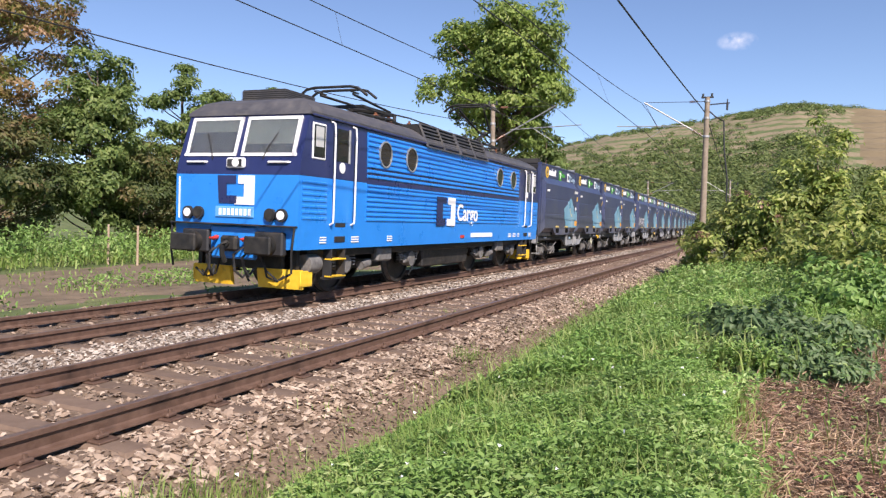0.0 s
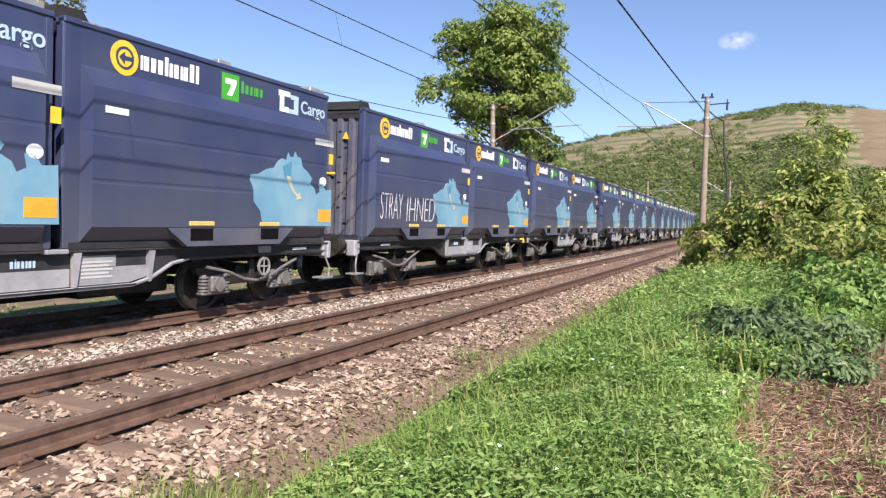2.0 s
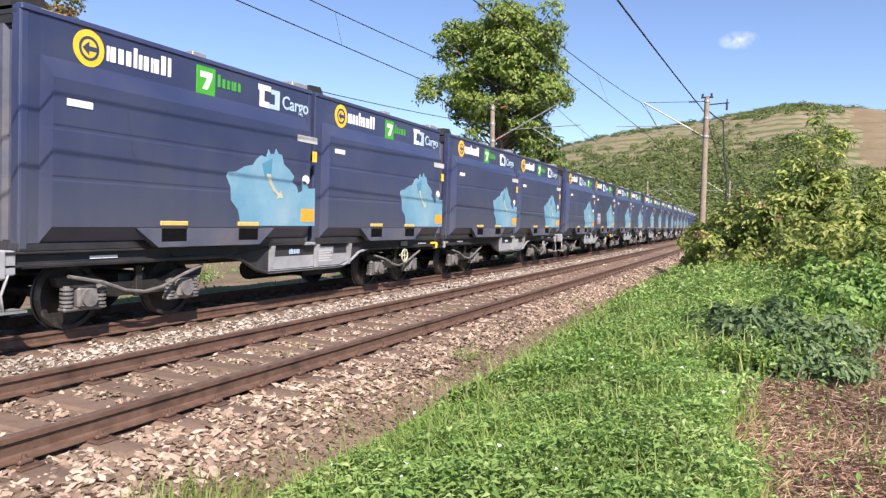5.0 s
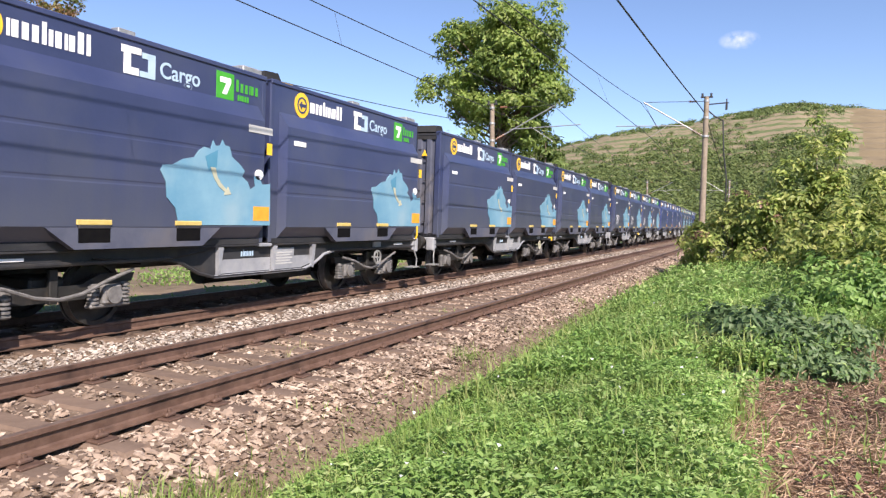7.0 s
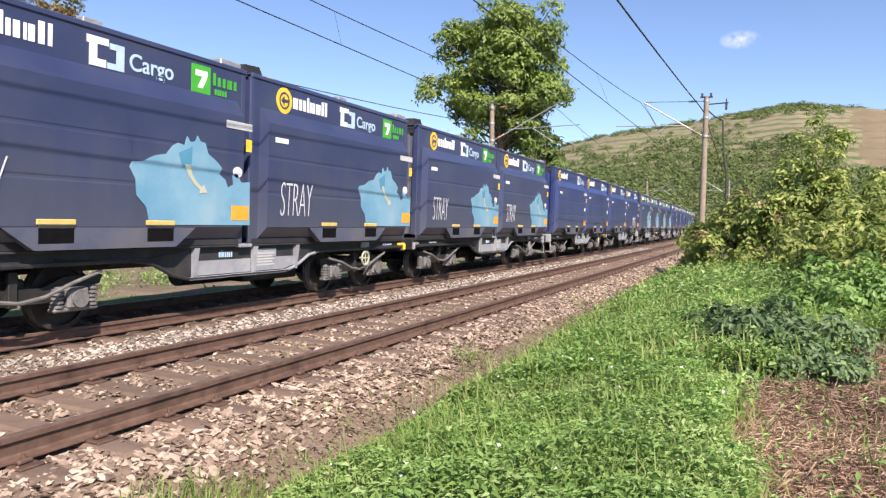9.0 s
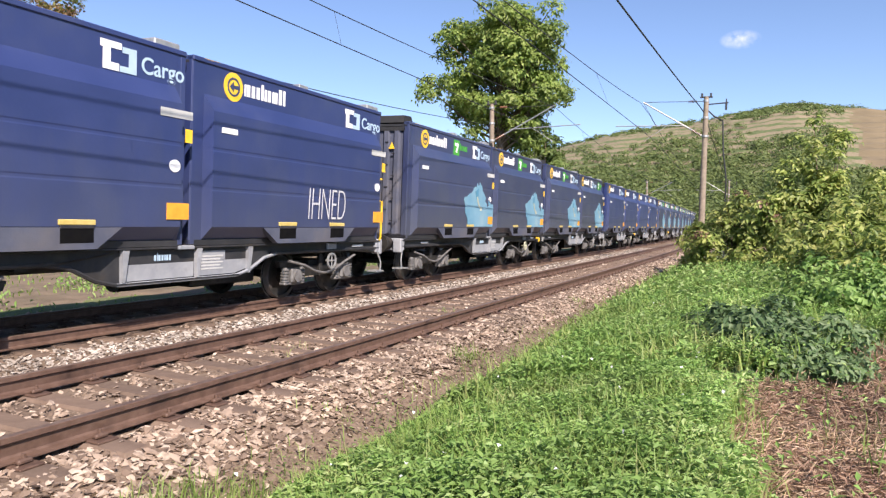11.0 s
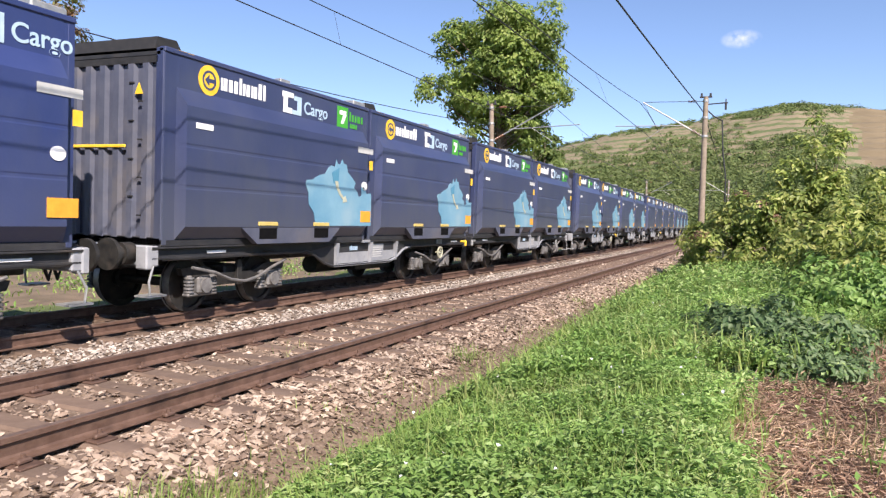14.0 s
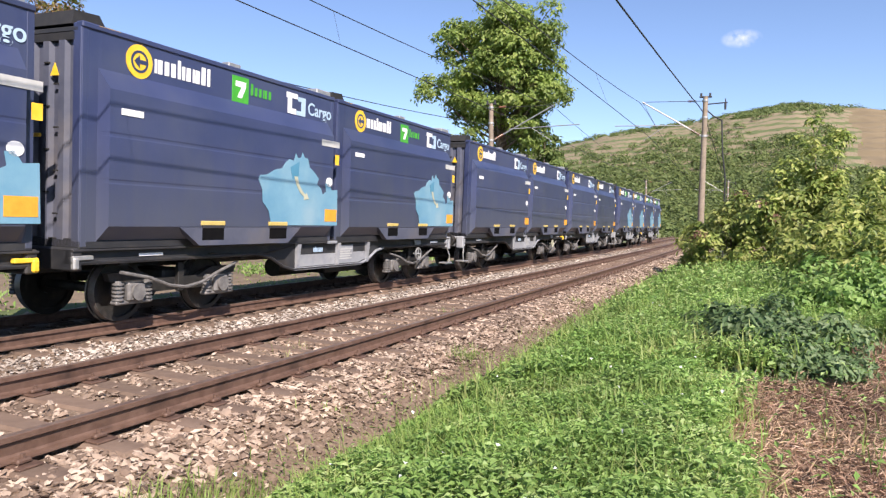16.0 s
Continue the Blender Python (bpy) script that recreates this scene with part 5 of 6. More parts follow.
            for x in (-1.6, 1.6):
                part("axle_box", Solid().rod((x, side * 1.0, 0.62), (x, side * 1.22, 0.62), 0.19, 16).box(x - 0.3, x + 0.3, side * 1.0, side * 1.16, 0.5, 0.72, 0.03), SPRING, bogie, "dusty grey axle box")
                for k in (-0.42, 0.42):
                    c = Solid()
                    for j in range(5):
                        c.ring((x + k, side * 1.08, 0.6 + j * 0.06), "x", 0, 0, 0, 3)
                        c.rod((x + k, side * 1.08, 0.58 + j * 0.065), (x + k, side * 1.08, 0.615 + j * 0.065), 0.085, 12)
                    part("coil_spring", c, SPRING, bogie)
            part("sand_pipe", Solid().tube([(-2.3, side * 1.1, 0.9), (-2.35, side * 0.95, 0.5), (-2.3, side * 0.8, 0.15)], 0.025).tube([(2.3, side * 1.1, 0.9), (2.35, side * 0.95, 0.5), (2.3, side * 0.8, 0.15)], 0.025), SPRING, bogie)
            part("sand_box", Solid().box(0.0 - 0.35, 0.35, side * 1.1, side * 1.3, 0.62, 0.95, 0.04), SPRING, bogie, "grey sand box")
            part("brake_cylinder", Solid().rod((-0.9, side * 1.15, 0.55), (-0.55, side * 1.15, 0.6), 0.1, 12), SPRING, bogie)
        part("air_reservoir", Solid().rod((-7.35, side * 1.2, 0.68), (-6.95, side * 1.2, 0.68), 0.19, 18), SPRING, root, "grey air reservoir")
    wheels = [wheelset(root, x, 0.62) for x in (-5.75, -2.55, 2.55, 5.75)]
    # both ends
    for d in (-1, 1):
        e = new("cab_front")
        e.parent = root
        e.matrix_basis = pose(0, 0, 0) if d < 0 else pose(0, 0, 0, 0, 0, 180)

        def fx(z):
            return -7.95 if z < 2.38 else -7.95 + (z - 2.38) / 1.2 * 0.35

        for k in (-1, 1):
            def rect(y0, y1, z0, z1, out, dep):
                so = Solid()
                p = [(fx(z0) - out, y0, z0), (fx(z0) - out, y1, z0), (fx(z1) - out, y1, z1), (fx(z1) - out, y0, z1)]
                q = [(x + dep, y, z) for x, y, z in p]
                return so.add(p + q, [(0, 1, 2, 3), (7, 6, 5, 4), (0, 4, 5, 1), (1, 5, 6, 2), (2, 6, 7, 3), (3, 7, 4, 0)])

            f = rect(k * 0.06, k * 1.34, 2.74, 2.8, 0.05, 0.06)
            for a in ((k * 0.06, k * 1.3, 3.46, 3.52), (k * 0.06, k * 0.12, 2.74, 3.52), (k * 1.24, k * 1.31, 2.74, 3.52)):
                r2 = rect(*a, 0.05, 0.06)
                f.add(r2.v, r2.f)
            part("windscreen_frame", f, WHITE, e, "white windscreen frame")
            # black sheet added behind the clear glass for the cab's inner shade
            part("cab_dark", rect(k * 0.1, k * 1.27, 2.78, 3.48, 0.008, 0.004), BLACK, e)
            part("windscreen", rect(k * 0.1, k * 1.27, 2.78, 3.48, 0.04, 0.008), CLEAR, e, "windscreen glass over a black sheet")
            part("sun_blind", rect(k * 0.12, k * 1.25, 2.98 if k < 0 else 3.22, 3.47, 0.022, 0.008), BLIND, e)
            part("wiper", Solid().tube([(fx(2.7) - 0.06, k * 0.6, 2.68), (fx(2.9) - 0.07, k * 0.68, 2.9), (fx(3.2) - 0.06, k * 0.85, 3.2)], 0.012, 5), BLACK, e)
            part("grab_rail", Solid().tube([(fx(2.65) - 0.0, k * 0.72, 2.62), (fx(2.65) - 0.08, k * 0.76, 2.62), (fx(2.65) - 0.08, k * 1.2, 2.62), (fx(2.65), k * 1.24, 2.62)], 0.022, 7), WHITE, e)
            for j, (y, lit) in enumerate(((1.12, True), (0.86, False))):
                hl = part("headlight", Solid().rod((-7.96, k * y, 1.62), (-8.02, k * y, 1.62), 0.125, 22), BLACK, e)
                part("lens", Solid().rod((-8.0, k * y, 1.62), (-8.03, k * y, 1.62), 0.085, 20), LAMPGLASS if lit else GREASE, hl, "round lamp lens")
            buf = part("buffer", Solid().rod((-7.9, k * 0.875, 1.05), (-8.2, k * 0.875, 1.05), 0.14, 16).box(-8.4, -8.34, k * 0.875 - 0.3, k * 0.875 + 0.3, 0.88, 1.22, 0.03), GREASE, e, "dark grey buffer with rectangular head")
            part("buffer_beam", Solid().box(-8.06, -7.9, k * 0.55, k * 1.2, 0.85, 1.3, 0.03), FRAME, e)
            pl = Solid()
            pl.add([(-7.66, k * 0.33, 0.58), (-7.6, k * 1.3, 0.58), (-7.56, k * 1.3, 0.2), (-7.6, k * 0.33, 0.2), (-7.56, k * 0.33, 0.58), (-7.5, k * 1.3, 0.58), (-7.46, k * 1.3, 0.2), (-7.5, k * 0.33, 0.2)], [(0, 1, 2, 3), (7, 6, 5, 4), (0, 4, 5, 1), (1, 5, 6, 2), (2, 6, 7, 3), (3, 7, 4, 0)])
            pl.box(-7.6, -7.2, k * 1.28, k * 1.32, 0.25, 0.56, 0.01)
            part("rail_plough", pl, YELLOW, e, "yellow rail plough")
            part("plough_bracket", Solid().box(-7.58, -7.48, k * 0.6, k * 0.7, 0.4, 0.98).box(-7.58, -7.48, k * 1.1, k * 1.2, 0.4, 0.98), GREASE, e)
            part("brake_hose", Solid().tube([(-8.0, k * 0.45, 0.95), (-8.22, k * 0.42, 0.8), (-8.15, k * 0.42, 0.6), (-8.05, k * 0.45, 0.45), (-7.9, k * 0.5, 0.6)], 0.03), BLACK, e)
            part("brake_hose", Solid().tube([(-8.0, k * 0.62, 0.9), (-7.85, k * 0.7, 0.55), (-7.75, k * 0.9, 0.36), (-7.7, k * 1.15, 0.5)], 0.022), BLACK, e)
            part("brake_hose", Solid().tube([(-8.02, k * 0.3, 1.0), (-8.3, k * 0.28, 0.85), (-8.28, k * 0.3, 0.55), (-8.12, k * 0.36, 0.42), (-8.0, k * 0.42, 0.55)], 0.026), BLACK, e)
            part("brake_hose", Solid().tube([(-7.72, k * 0.5, 0.8), (-7.72, k * 0.62, 0.42), (-7.7, k * 0.85, 0.34), (-7.7, k * 1.0, 0.46)], 0.02), BLACK, e)
            part("air_cock", Solid().rod((-8.0, k * 0.36, 1.16), (-8.14, k * 0.36, 1.13), 0.04, 8).box(-8.16, -8.12, k * 0.3, k * 0.44, 1.12, 1.16, 0.01), RED, e, "red air cock")
            part("buffer_sleeve", Solid().ring((-8.12, k * 0.875, 1.05), "x", 0.1, 0.2, 0.07, 18), GREASE, e)
            part("shunter_rail", Solid().tube([(-8.05, k * 1.42, 0.55), (-8.1, k * 1.44, 0.9), (-8.05, k * 1.46, 1.4)], 0.022), GREASE, e)
        part("footboard", Solid().box(-8.12, -7.93, -1.46, 1.46, 1.4, 1.43, 0.006), FRAME, e)
        part("white_line", Solid().slab([(-7.97, 1.5), (-7.955, 1.5), (-7.955, 2.33), (-7.97, 2.33)], 1.36, 1.39), WHITE, e)
        part("front_skirt", Solid().box(-8.0, -7.9, -0.55, 0.55, 0.75, 1.4, 0.04), BLUE, e)
        part("top_lamp", Solid().box(-7.99, -7.9, -0.22, 0.22, 2.5, 2.7, 0.03), WHITE, e)
        part("top_lamp_lens", Solid().rod((-7.99, -0.03, 2.6), (-8.01, -0.03, 2.6), 0.08, 18), LAMPGLASS, e)
        part("top_lamp_back", Solid().box(-7.998, -7.95, -0.17, 0.17, 2.53, 2.67), FRAME, e)
        part("number_board", Solid().box(-7.975, -7.95, -0.46, 0.46, 1.55, 1.76, 0.01), PLATE, e)
        w = Solid()
        for k in range(8):
            w.box(-7.985, -7.97, -0.4 + k * 0.1, -0.34 + k * 0.1, 1.59, 1.72)
        part("number_line", w, WHITE, e, "white number bars")

        def decal(outline):
            so = Solid()
            n = len(outline)
            so.add([(-7.966, y, z) for y, z in outline] + [(-7.95, y, z) for y, z in outline], [tuple(range(n)), tuple(reversed(range(n, 2 * n)))] + [(i, n + i, n + (i + 1) % n, (i + 1) % n) for i in range(n)])
            return so

        part("logo_mark", decal([(0.42, 2.36), (-0.02, 2.36), (-0.02, 2.2), (0.2, 2.2), (0.2, 1.97), (-0.05, 1.97), (-0.05, 1.82), (0.38, 1.82)]), NAVY, e)
        part("logo_mark_white", decal([(-0.08, 2.36), (-0.46, 2.36), (-0.46, 1.8), (0.0, 1.8), (0.0, 1.95), (-0.22, 1.95), (-0.22, 2.2), (-0.08, 2.2)]), WHITE, e)
        part("coupler_hook", Solid().rod((-7.95, 0, 1.05), (-8.2, 0, 1.05), 0.06, 10).tube([(-8.2, 0, 1.1), (-8.3, 0, 1.02), (-8.28, 0, 0.85), (-8.2, 0, 0.7)], 0.05).box(-8.15, -7.98, -0.2, 0.2, 0.9, 1.2, 0.05), GREASE, e)
        part("snow_guard", Solid().box(-7.6, -7.5, -0.9, 0.9, 0.55, 0.98, 0.03), GREASE, e)
    # roof gear
    part("aircon_box", Solid().box(-6.7, -5.6, -0.2, 0.9, 3.9, 4.24, 0.02), BLACK, root, "dark louvred roof box")
    bus = Solid().tube([(-3.2, -0.4, 4.3), (-1.5, -0.5, 4.34), (0.4, -0.5, 4.3), (2.2, -0.4, 4.25), (3.4, -0.2, 4.2)], 0.02)
    bus.tube([(-5.0, 0.3, 4.25), (-3.0, 0.35, 4.35), (-1.0, 0.35, 4.3)], 0.02)
    part("roof_busbar", bus, GREASE, root)
    for x, y in ((-3.2, -0.4), (-2.6, -0.45), (-2.0, -0.2), (-1.5, -0.5), (0.4, -0.5), (2.2, -0.4), (3.4, -0.6), (3.4, 0.6), (5.3, -0.6), (5.3, 0.6), (-3.6, 0.5), (-5.4, 0.6)):
        so = Solid()
        for k in range(5):
            so.rod((x, y, 3.95 + 0.055 * k), (x, y, 3.98 + 0.055 * k), 0.085, 12, 0.055)
        so.rod((x, y, 3.92), (x, y, 4.26), 0.035, 10)
        part("insulator", so, PORC, root, "brown ribbed insulator")
    part("roof_switch", Solid().box(-1.9, -1.2, -0.3, 0.3, 3.96, 4.2, 0.03).rod((-1.6, -0.1, 4.2), (-1.6, -0.1, 4.42), 0.05, 8), FRAME, root)
    part("roof_conduit", Solid().tube([(-4.6, -0.7, 4.02), (-3.0, -0.75, 4.08), (-2.6, -0.75, 4.02)], 0.035).tube([(2.3, -0.55, 4.3), (3.6, -0.3, 4.5), (4.4, 0.0, 4.35)], 0.018), GREASE, root)
    for k in range(6):
        part("louvre", Solid().box(-6.71, -5.59, -0.21, 0.91, 3.99 + 0.04 * k, 4.004 + 0.04 * k), ROOF, root)
    for k in range(5):
        x = 2.6 + 0.7 * k
        part("roof_hinge", Solid().box(x, x + 0.2, -1.0, -0.85, 3.9, 4.02, 0.02), FRAME, root)
    part("roof_hatch", Solid().box(2.2, 6.2, -0.85, 0.85, 3.95, 4.0, 0.02).box(-0.2, 1.9, -0.8, 0.8, 3.96, 4.06, 0.03), ROOF, root)
    part("antenna", Solid().rod((-6.5, 0.2, 3.9), (-6.5, 0.2, 4.3), 0.012, 6), FRAME, root)
    for x0, up, d in ((-3.4, False, -1), (4.9, True, 1)):
        pg = new("pantograph")
        pg.parent = root
        pg.matrix_basis = pose(x0, 0, 0)
        tagged(pg, "raised dark steel pantograph" if up else "folded dark steel pantograph")
        part("base", Solid().box(-0.9, 0.7, -0.65, -0.58, 4.2, 4.27).box(-0.9, 0.7, 0.58, 0.65, 4.2, 4.27).box(-0.9, -0.8, -0.65, 0.65, 4.2, 4.27).box(0.6, 0.7, -0.65, 0.65, 4.2, 4.27), GREASE, pg)
        knee, head = (Vector((0.85, 0, 4.82)), Vector((-0.55, 0, 5.45))) if up else (Vector((1.35, 0, 4.42)), Vector((-1.0, 0, 4.5)))
        part("lower_arm", Solid().tube([(-0.3, 0, 4.26), knee], 0.06).tube([(-0.1, 0.25, 4.26), knee + Vector((0.05, 0.1, -0.05))], 0.02), GREASE, pg)
        part("upper_arm", Solid().tube([knee + Vector((0, -0.2, 0)), head + Vector((0, -0.45, 0))], 0.032).tube([knee + Vector((0, 0.2, 0)), head + Vector((0, 0.45, 0))], 0.032).tube([knee + Vector((0, -0.2, 0)), knee + Vector((0, 0.2, 0))], 0.03), GREASE, pg)
        hd = Solid()
        for k in (-0.22, 0.22):
            c = head + Vector((k, 0, 0.12))
            hd.tube([c + Vector((0, -0.95, -0.2)), c + Vector((0, -0.7, -0.02)), c + Vector((0, -0.5, 0.02)), c + Vector((0, 0.5, 0.02)), c + Vector((0, 0.7, -0.02)), c + Vector((0, 0.95, -0.2))], 0.033)
        hd.tube([head + Vector((-0.25, -0.45, 0.05)), head + Vector((0.25, -0.45, 0.05))], 0.02).tube([head + Vector((-0.25, 0.45, 0.05)), head + Vector((0.25, 0.45, 0.05))], 0.02)
        part("collector_head", hd, GREASE, pg)
    return root, wheels


# outline of the map print, in metres from its lower left corner
MAP = [(0.35, 0.0), (0.28, 0.25), (0.12, 0.4), (0.1, 0.62), (0.0, 0.78), (0.04, 0.86), (0.22, 0.88), (0.42, 0.98), (0.62, 1.02), (0.72, 1.14), (0.82, 1.2), (0.95, 1.18), (1.0, 1.32), (1.06, 1.24), (1.16, 1.26), (1.2, 1.35), (1.26, 1.27), (1.36, 1.26), (1.42, 1.1), (1.6, 1.0), (1.72, 0.9), (1.66, 0.8), (1.8, 0.72), (1.86, 0.6), (1.98, 0.66), (1.95, 0.82), (2.06, 0.84), (2.16, 0.7), (2.36, 0.72), (2.38, 0.0)]


def text_mesh(word, size, material, shear=0.12, offset=-0.018, spacing=0.95):
    cu = bpy.data.curves.new(word, "FONT")
    cu.body, cu.size, cu.extrude, cu.shear, cu.space_character, cu.offset = word, size, 0.003, shear, spacing, offset
    ob = bpy.data.objects.new(word, cu)
    scene.collection.objects.link(ob)
    bpy.context.view_layer.update()
    me = bpy.data.meshes.new_from_object(ob.evaluated_get(bpy.context.evaluated_depsgraph_get()))
    bpy.data.objects.remove(ob)
    me.materials.clear()
    me.materials.append(material)
    return me


WORD = text_mesh("Cargo", 0.33, PALE, 0.0, 0.004, 1.0)
GRAFFITI = {w: text_mesh(w, 0.8, SPRAY) for w in ("STRAY", "IHNED")}


def container(style, paint, label, mapped=True, graffiti=()):
    root = new("freight_container")
    tagged(root, label, "container", "containers on the train")
    prof = [(4.0, 0.0), (3.97, 0.02), (3.48, 0.02), (3.22, 1.0), (2.66, 1.0), (2.64, 0.965), (2.61, 0.965), (2.59, 1.0), (2.04, 1.0), (2.02, 0.965), (1.99, 0.965), (1.97, 1.0), (1.41, 1.0), (1.2, -0.15)]
    xs = [-2.99, -2.74, -2.68, 2.78, 2.85, 2.99]
    bulge = [0.0, 0.0, 1.0, 1.0, 0.0, 0.0]
    for side in (-1, 1):
        so = Solid()
        v, f = [], []
        for x, b in zip(xs, bulge):
            for z, q in prof:
                v.append((x, side * (1.3 + 0.16 * b * q), z))
        n = len(prof)
        for i in range(len(xs) - 1):
            for k in range(n - 1):
                f.append((i * n + k, i * n + k + 1, (i + 1) * n + k + 1, (i + 1) * n + k))
        m = len(v)
        v += [(x, side * 1.22, z) for x in (-2.99, 2.99) for z in (4.0, 1.2)]
        f += [(m, m + 1, m + 3, m + 2), tuple(range(n)) + (m + 1, m), tuple(reversed([5 * n + k for k in range(n)])) + (m + 2, m + 3)]
        part("side_wall", so.add(v, f), paint, root, smooth=0)
        for k in (-0.68, 1.0):
            # a solid box, not a hole: the pocket's shade is painted on
            po = part("fork_pocket", Solid().box(k - 0.25, k + 0.25, side * 1.3, side * 1.478, 1.2, 1.4, 0.008), POCKET_SHADE, root, "fork pocket with its inner shade painted near-black")
            part("yellow_strip", Solid().box(k - 0.27, k + 0.27, side * 1.45, side * 1.482, 1.43, 1.5, 0.008), STRIP, po, "yellow strip")
            part("pocket_lip", Solid().box(k - 0.25, k + 0.25, side * 1.44, side * 1.488, 1.385, 1.43, 0.006), FRAME, po)
        part("pocket_beam", Solid().slab([(-1.4, 1.4), (-0.98, 1.12), (1.3, 1.12), (1.7, 1.4)], side * 1.36, side * 1.472), BOXGREY, root, "grey fork pocket housing")
        part("bottom_rail", Solid().box(-3.0, 3.0, side * 1.15, side * 1.3, 1.1, 1.22, 0.015), FRAME, root)
        part("top_rail", Solid().box(-3.0, 3.0, side * 1.2, side * 1.325, 3.95, 4.03, 0.015), paint, root)
    for d in (-1, 1):
        pts = []
        k = 0
        y = -1.16
        while y < 1.16:
            pts += [(y, 0.0), (y + 0.11, 0.0), (y + 0.145, 0.06), (y + 0.255, 0.06)]
            y += 0.29
        pts = [(max(min(p, 1.18), -1.18), q) for p, q in pts] + [(1.18, 0.0)]
        so = Solid()
        n = len(pts)
        v = [(d * (2.95 + q), y, z) for z in (1.22, 3.8) for y, q in pts]
        v += [(d * 2.9, y, z) for z in (1.22, 3.8) for y in (-1.18, 1.18)]
        f = [(i, i + 1, n + i + 1, n + i) for i in range(n - 1)] + [(2 * n, 2 * n + 1, 2 * n + 3, 2 * n + 2)]
        part("end_wall", so.add(v, f), BOXGREY if paint is BOX else paint, root, "corrugated end wall")
        # solid black strip in place of an open slot's shade
        part("end_slot", Solid().box(d * 2.9, d * 3.0, -1.18, 1.18, 3.8, 3.9), BLACK, root)
        part("end_header", Solid().box(d * 2.9, d * 3.0, -1.25, 1.25, 3.9, 3.97, 0.012), FRAME, root)
        part("end_sill", Solid().box(d * 2.88, d * 3.0, -1.28, 1.28, 1.12, 1.24, 0.012), BOXGREY, root)
        part("lock_bar", Solid().box(d * 3.005, d * 3.04, -0.6, 1.2, 2.56, 2.61, 0.01), YELLOW, root, "yellow lock bar")
        for side in (-1, 1):
            part("corner_post", Solid().box(d * 2.88, d * 3.0, side * 1.14, side * 1.305, 1.12, 4.02, 0.02), paint, root)
            w = Solid().slab([(0, 0), (0.16, 0), (0.08, 0.17)], -0.004, 0.004)
            part("warning_sign", w, YELLOW, root, "yellow warning triangle", at=pose(d * 3.012, side * 1.0 + 0.08, 3.35, 0, 0, 90))
        for k in range(8 if d < 0 else 0):
            rungs = Solid().box(d * 3.0, d * 3.03, -0.92 + 0.18 * (k % 2), -0.84 + 0.18 * (k % 2), 1.55 + 0.28 * k, 1.57 + 0.28 * k)
            part("foot_rung", rungs, BLACK, root)
    if paint is BOX:
        part("lid_roll", Solid().slab([(-3.02, 4.0), (-2.98, 4.18), (-2.6, 4.2), (-2.45, 4.0)], -1.15, 1.1), BLACK, root, "dark lid at the roof's end")
    else:
        part("lid_roll", Solid().slab([(-3.0, 4.0), (-2.95, 4.04), (-2.6, 4.05), (-2.5, 4.0)], -1.15, 1.1), FRAME, root)
    part("roof_cover", Solid().box(-2.95, 2.95, -1.22, 1.22, 3.9, 3.96, 0.02), FRAME, root, "dark roof cover")
    part("floor_frame", Solid().box(-3.0, 3.0, -1.16, 1.16, 1.12, 1.24), FRAME, root)
    part("roof_clip", Solid().box(-0.2, 0.1, -1.3, -1.15, 4.02, 4.09, 0.01), GALV, root)
    part("roof_flap", Solid().box(2.4, 2.9, -1.28, -1.0, 4.02, 4.12, 0.02), GALV, root)
    # prints
    for side in (-1,):
        ya, yb = (-1.312, -1.302) if side < 0 else (1.302, 1.312)
        yl, yk = (-1.472, -1.462) if side < 0 else (1.462, 1.472)
        rd = part("roundel", Solid().rod((-2.06, ya, 3.7), (-2.06, yb, 3.7), 0.235, 28), YELLOW, root, "yellow roundel")
        part("roundel_mark", Solid().ring((-2.06, (ya + yb) / 2, 3.7), "y", 0.12, 0.155, 0.009, 24).slab([(-2.16, 3.7), (-2.06, 3.79), (-2.06, 3.73), (-1.94, 3.73), (-1.94, 3.67), (-2.06, 3.67), (-2.06, 3.61)], ya - 0.004, yb + 0.004), BOX, rd)
        w = Solid()
        x_end = letters(w, -1.78, 3.6, 0.2, (0.3, 0.65, 0.65, 0.65, -0.45, 0.45, 0.65, 0.3, 0.65, -0.65, -0.45), ya, yb)
        part("lettering", w, WHITE, root, "white lettering bars")
        for x, kind in style:
            if kind == "green":
                sq = part("green_square", Solid().box(x, x + 0.42, ya, yb, 3.47, 3.9, 0.004), GREEN, root, "green square mark")
                part("square_mark", Solid().slab([(x + 0.08, 3.82), (x + 0.34, 3.82), (x + 0.34, 3.74), (x + 0.24, 3.55), (x + 0.13, 3.55), (x + 0.23, 3.73), (x + 0.08, 3.73)], ya - 0.004, yb + 0.004), WHITE, sq)
                w = Solid()
                letters(w, x + 0.48, 3.64, 0.145, (-0.75, 0.8, 0.75, 0.3, 0.8, 0.75), ya, yb, 0.8)
                part("lettering", w, GREEN, root, "green lettering bars")
            elif kind == "small":
                w = Solid()
                letters(w, x, 3.5, 0.09, (0.7, 0.5, 0.7, 0.7, 0.7), ya, yb)
                part("lettering", w, GREEN, root, "small green lettering bars")
            else:
                part("bracket_mark", Solid().slab([(x, 3.88), (x + 0.34, 3.88), (x + 0.34, 3.79), (x + 0.16, 3.79), (x + 0.16, 3.6), (x + 0.3, 3.6), (x + 0.3, 3.5), (x + 0.04, 3.5), (x + 0.04, 3.78), (x, 3.78)], ya, yb), WHITE, root, "white bracket mark")
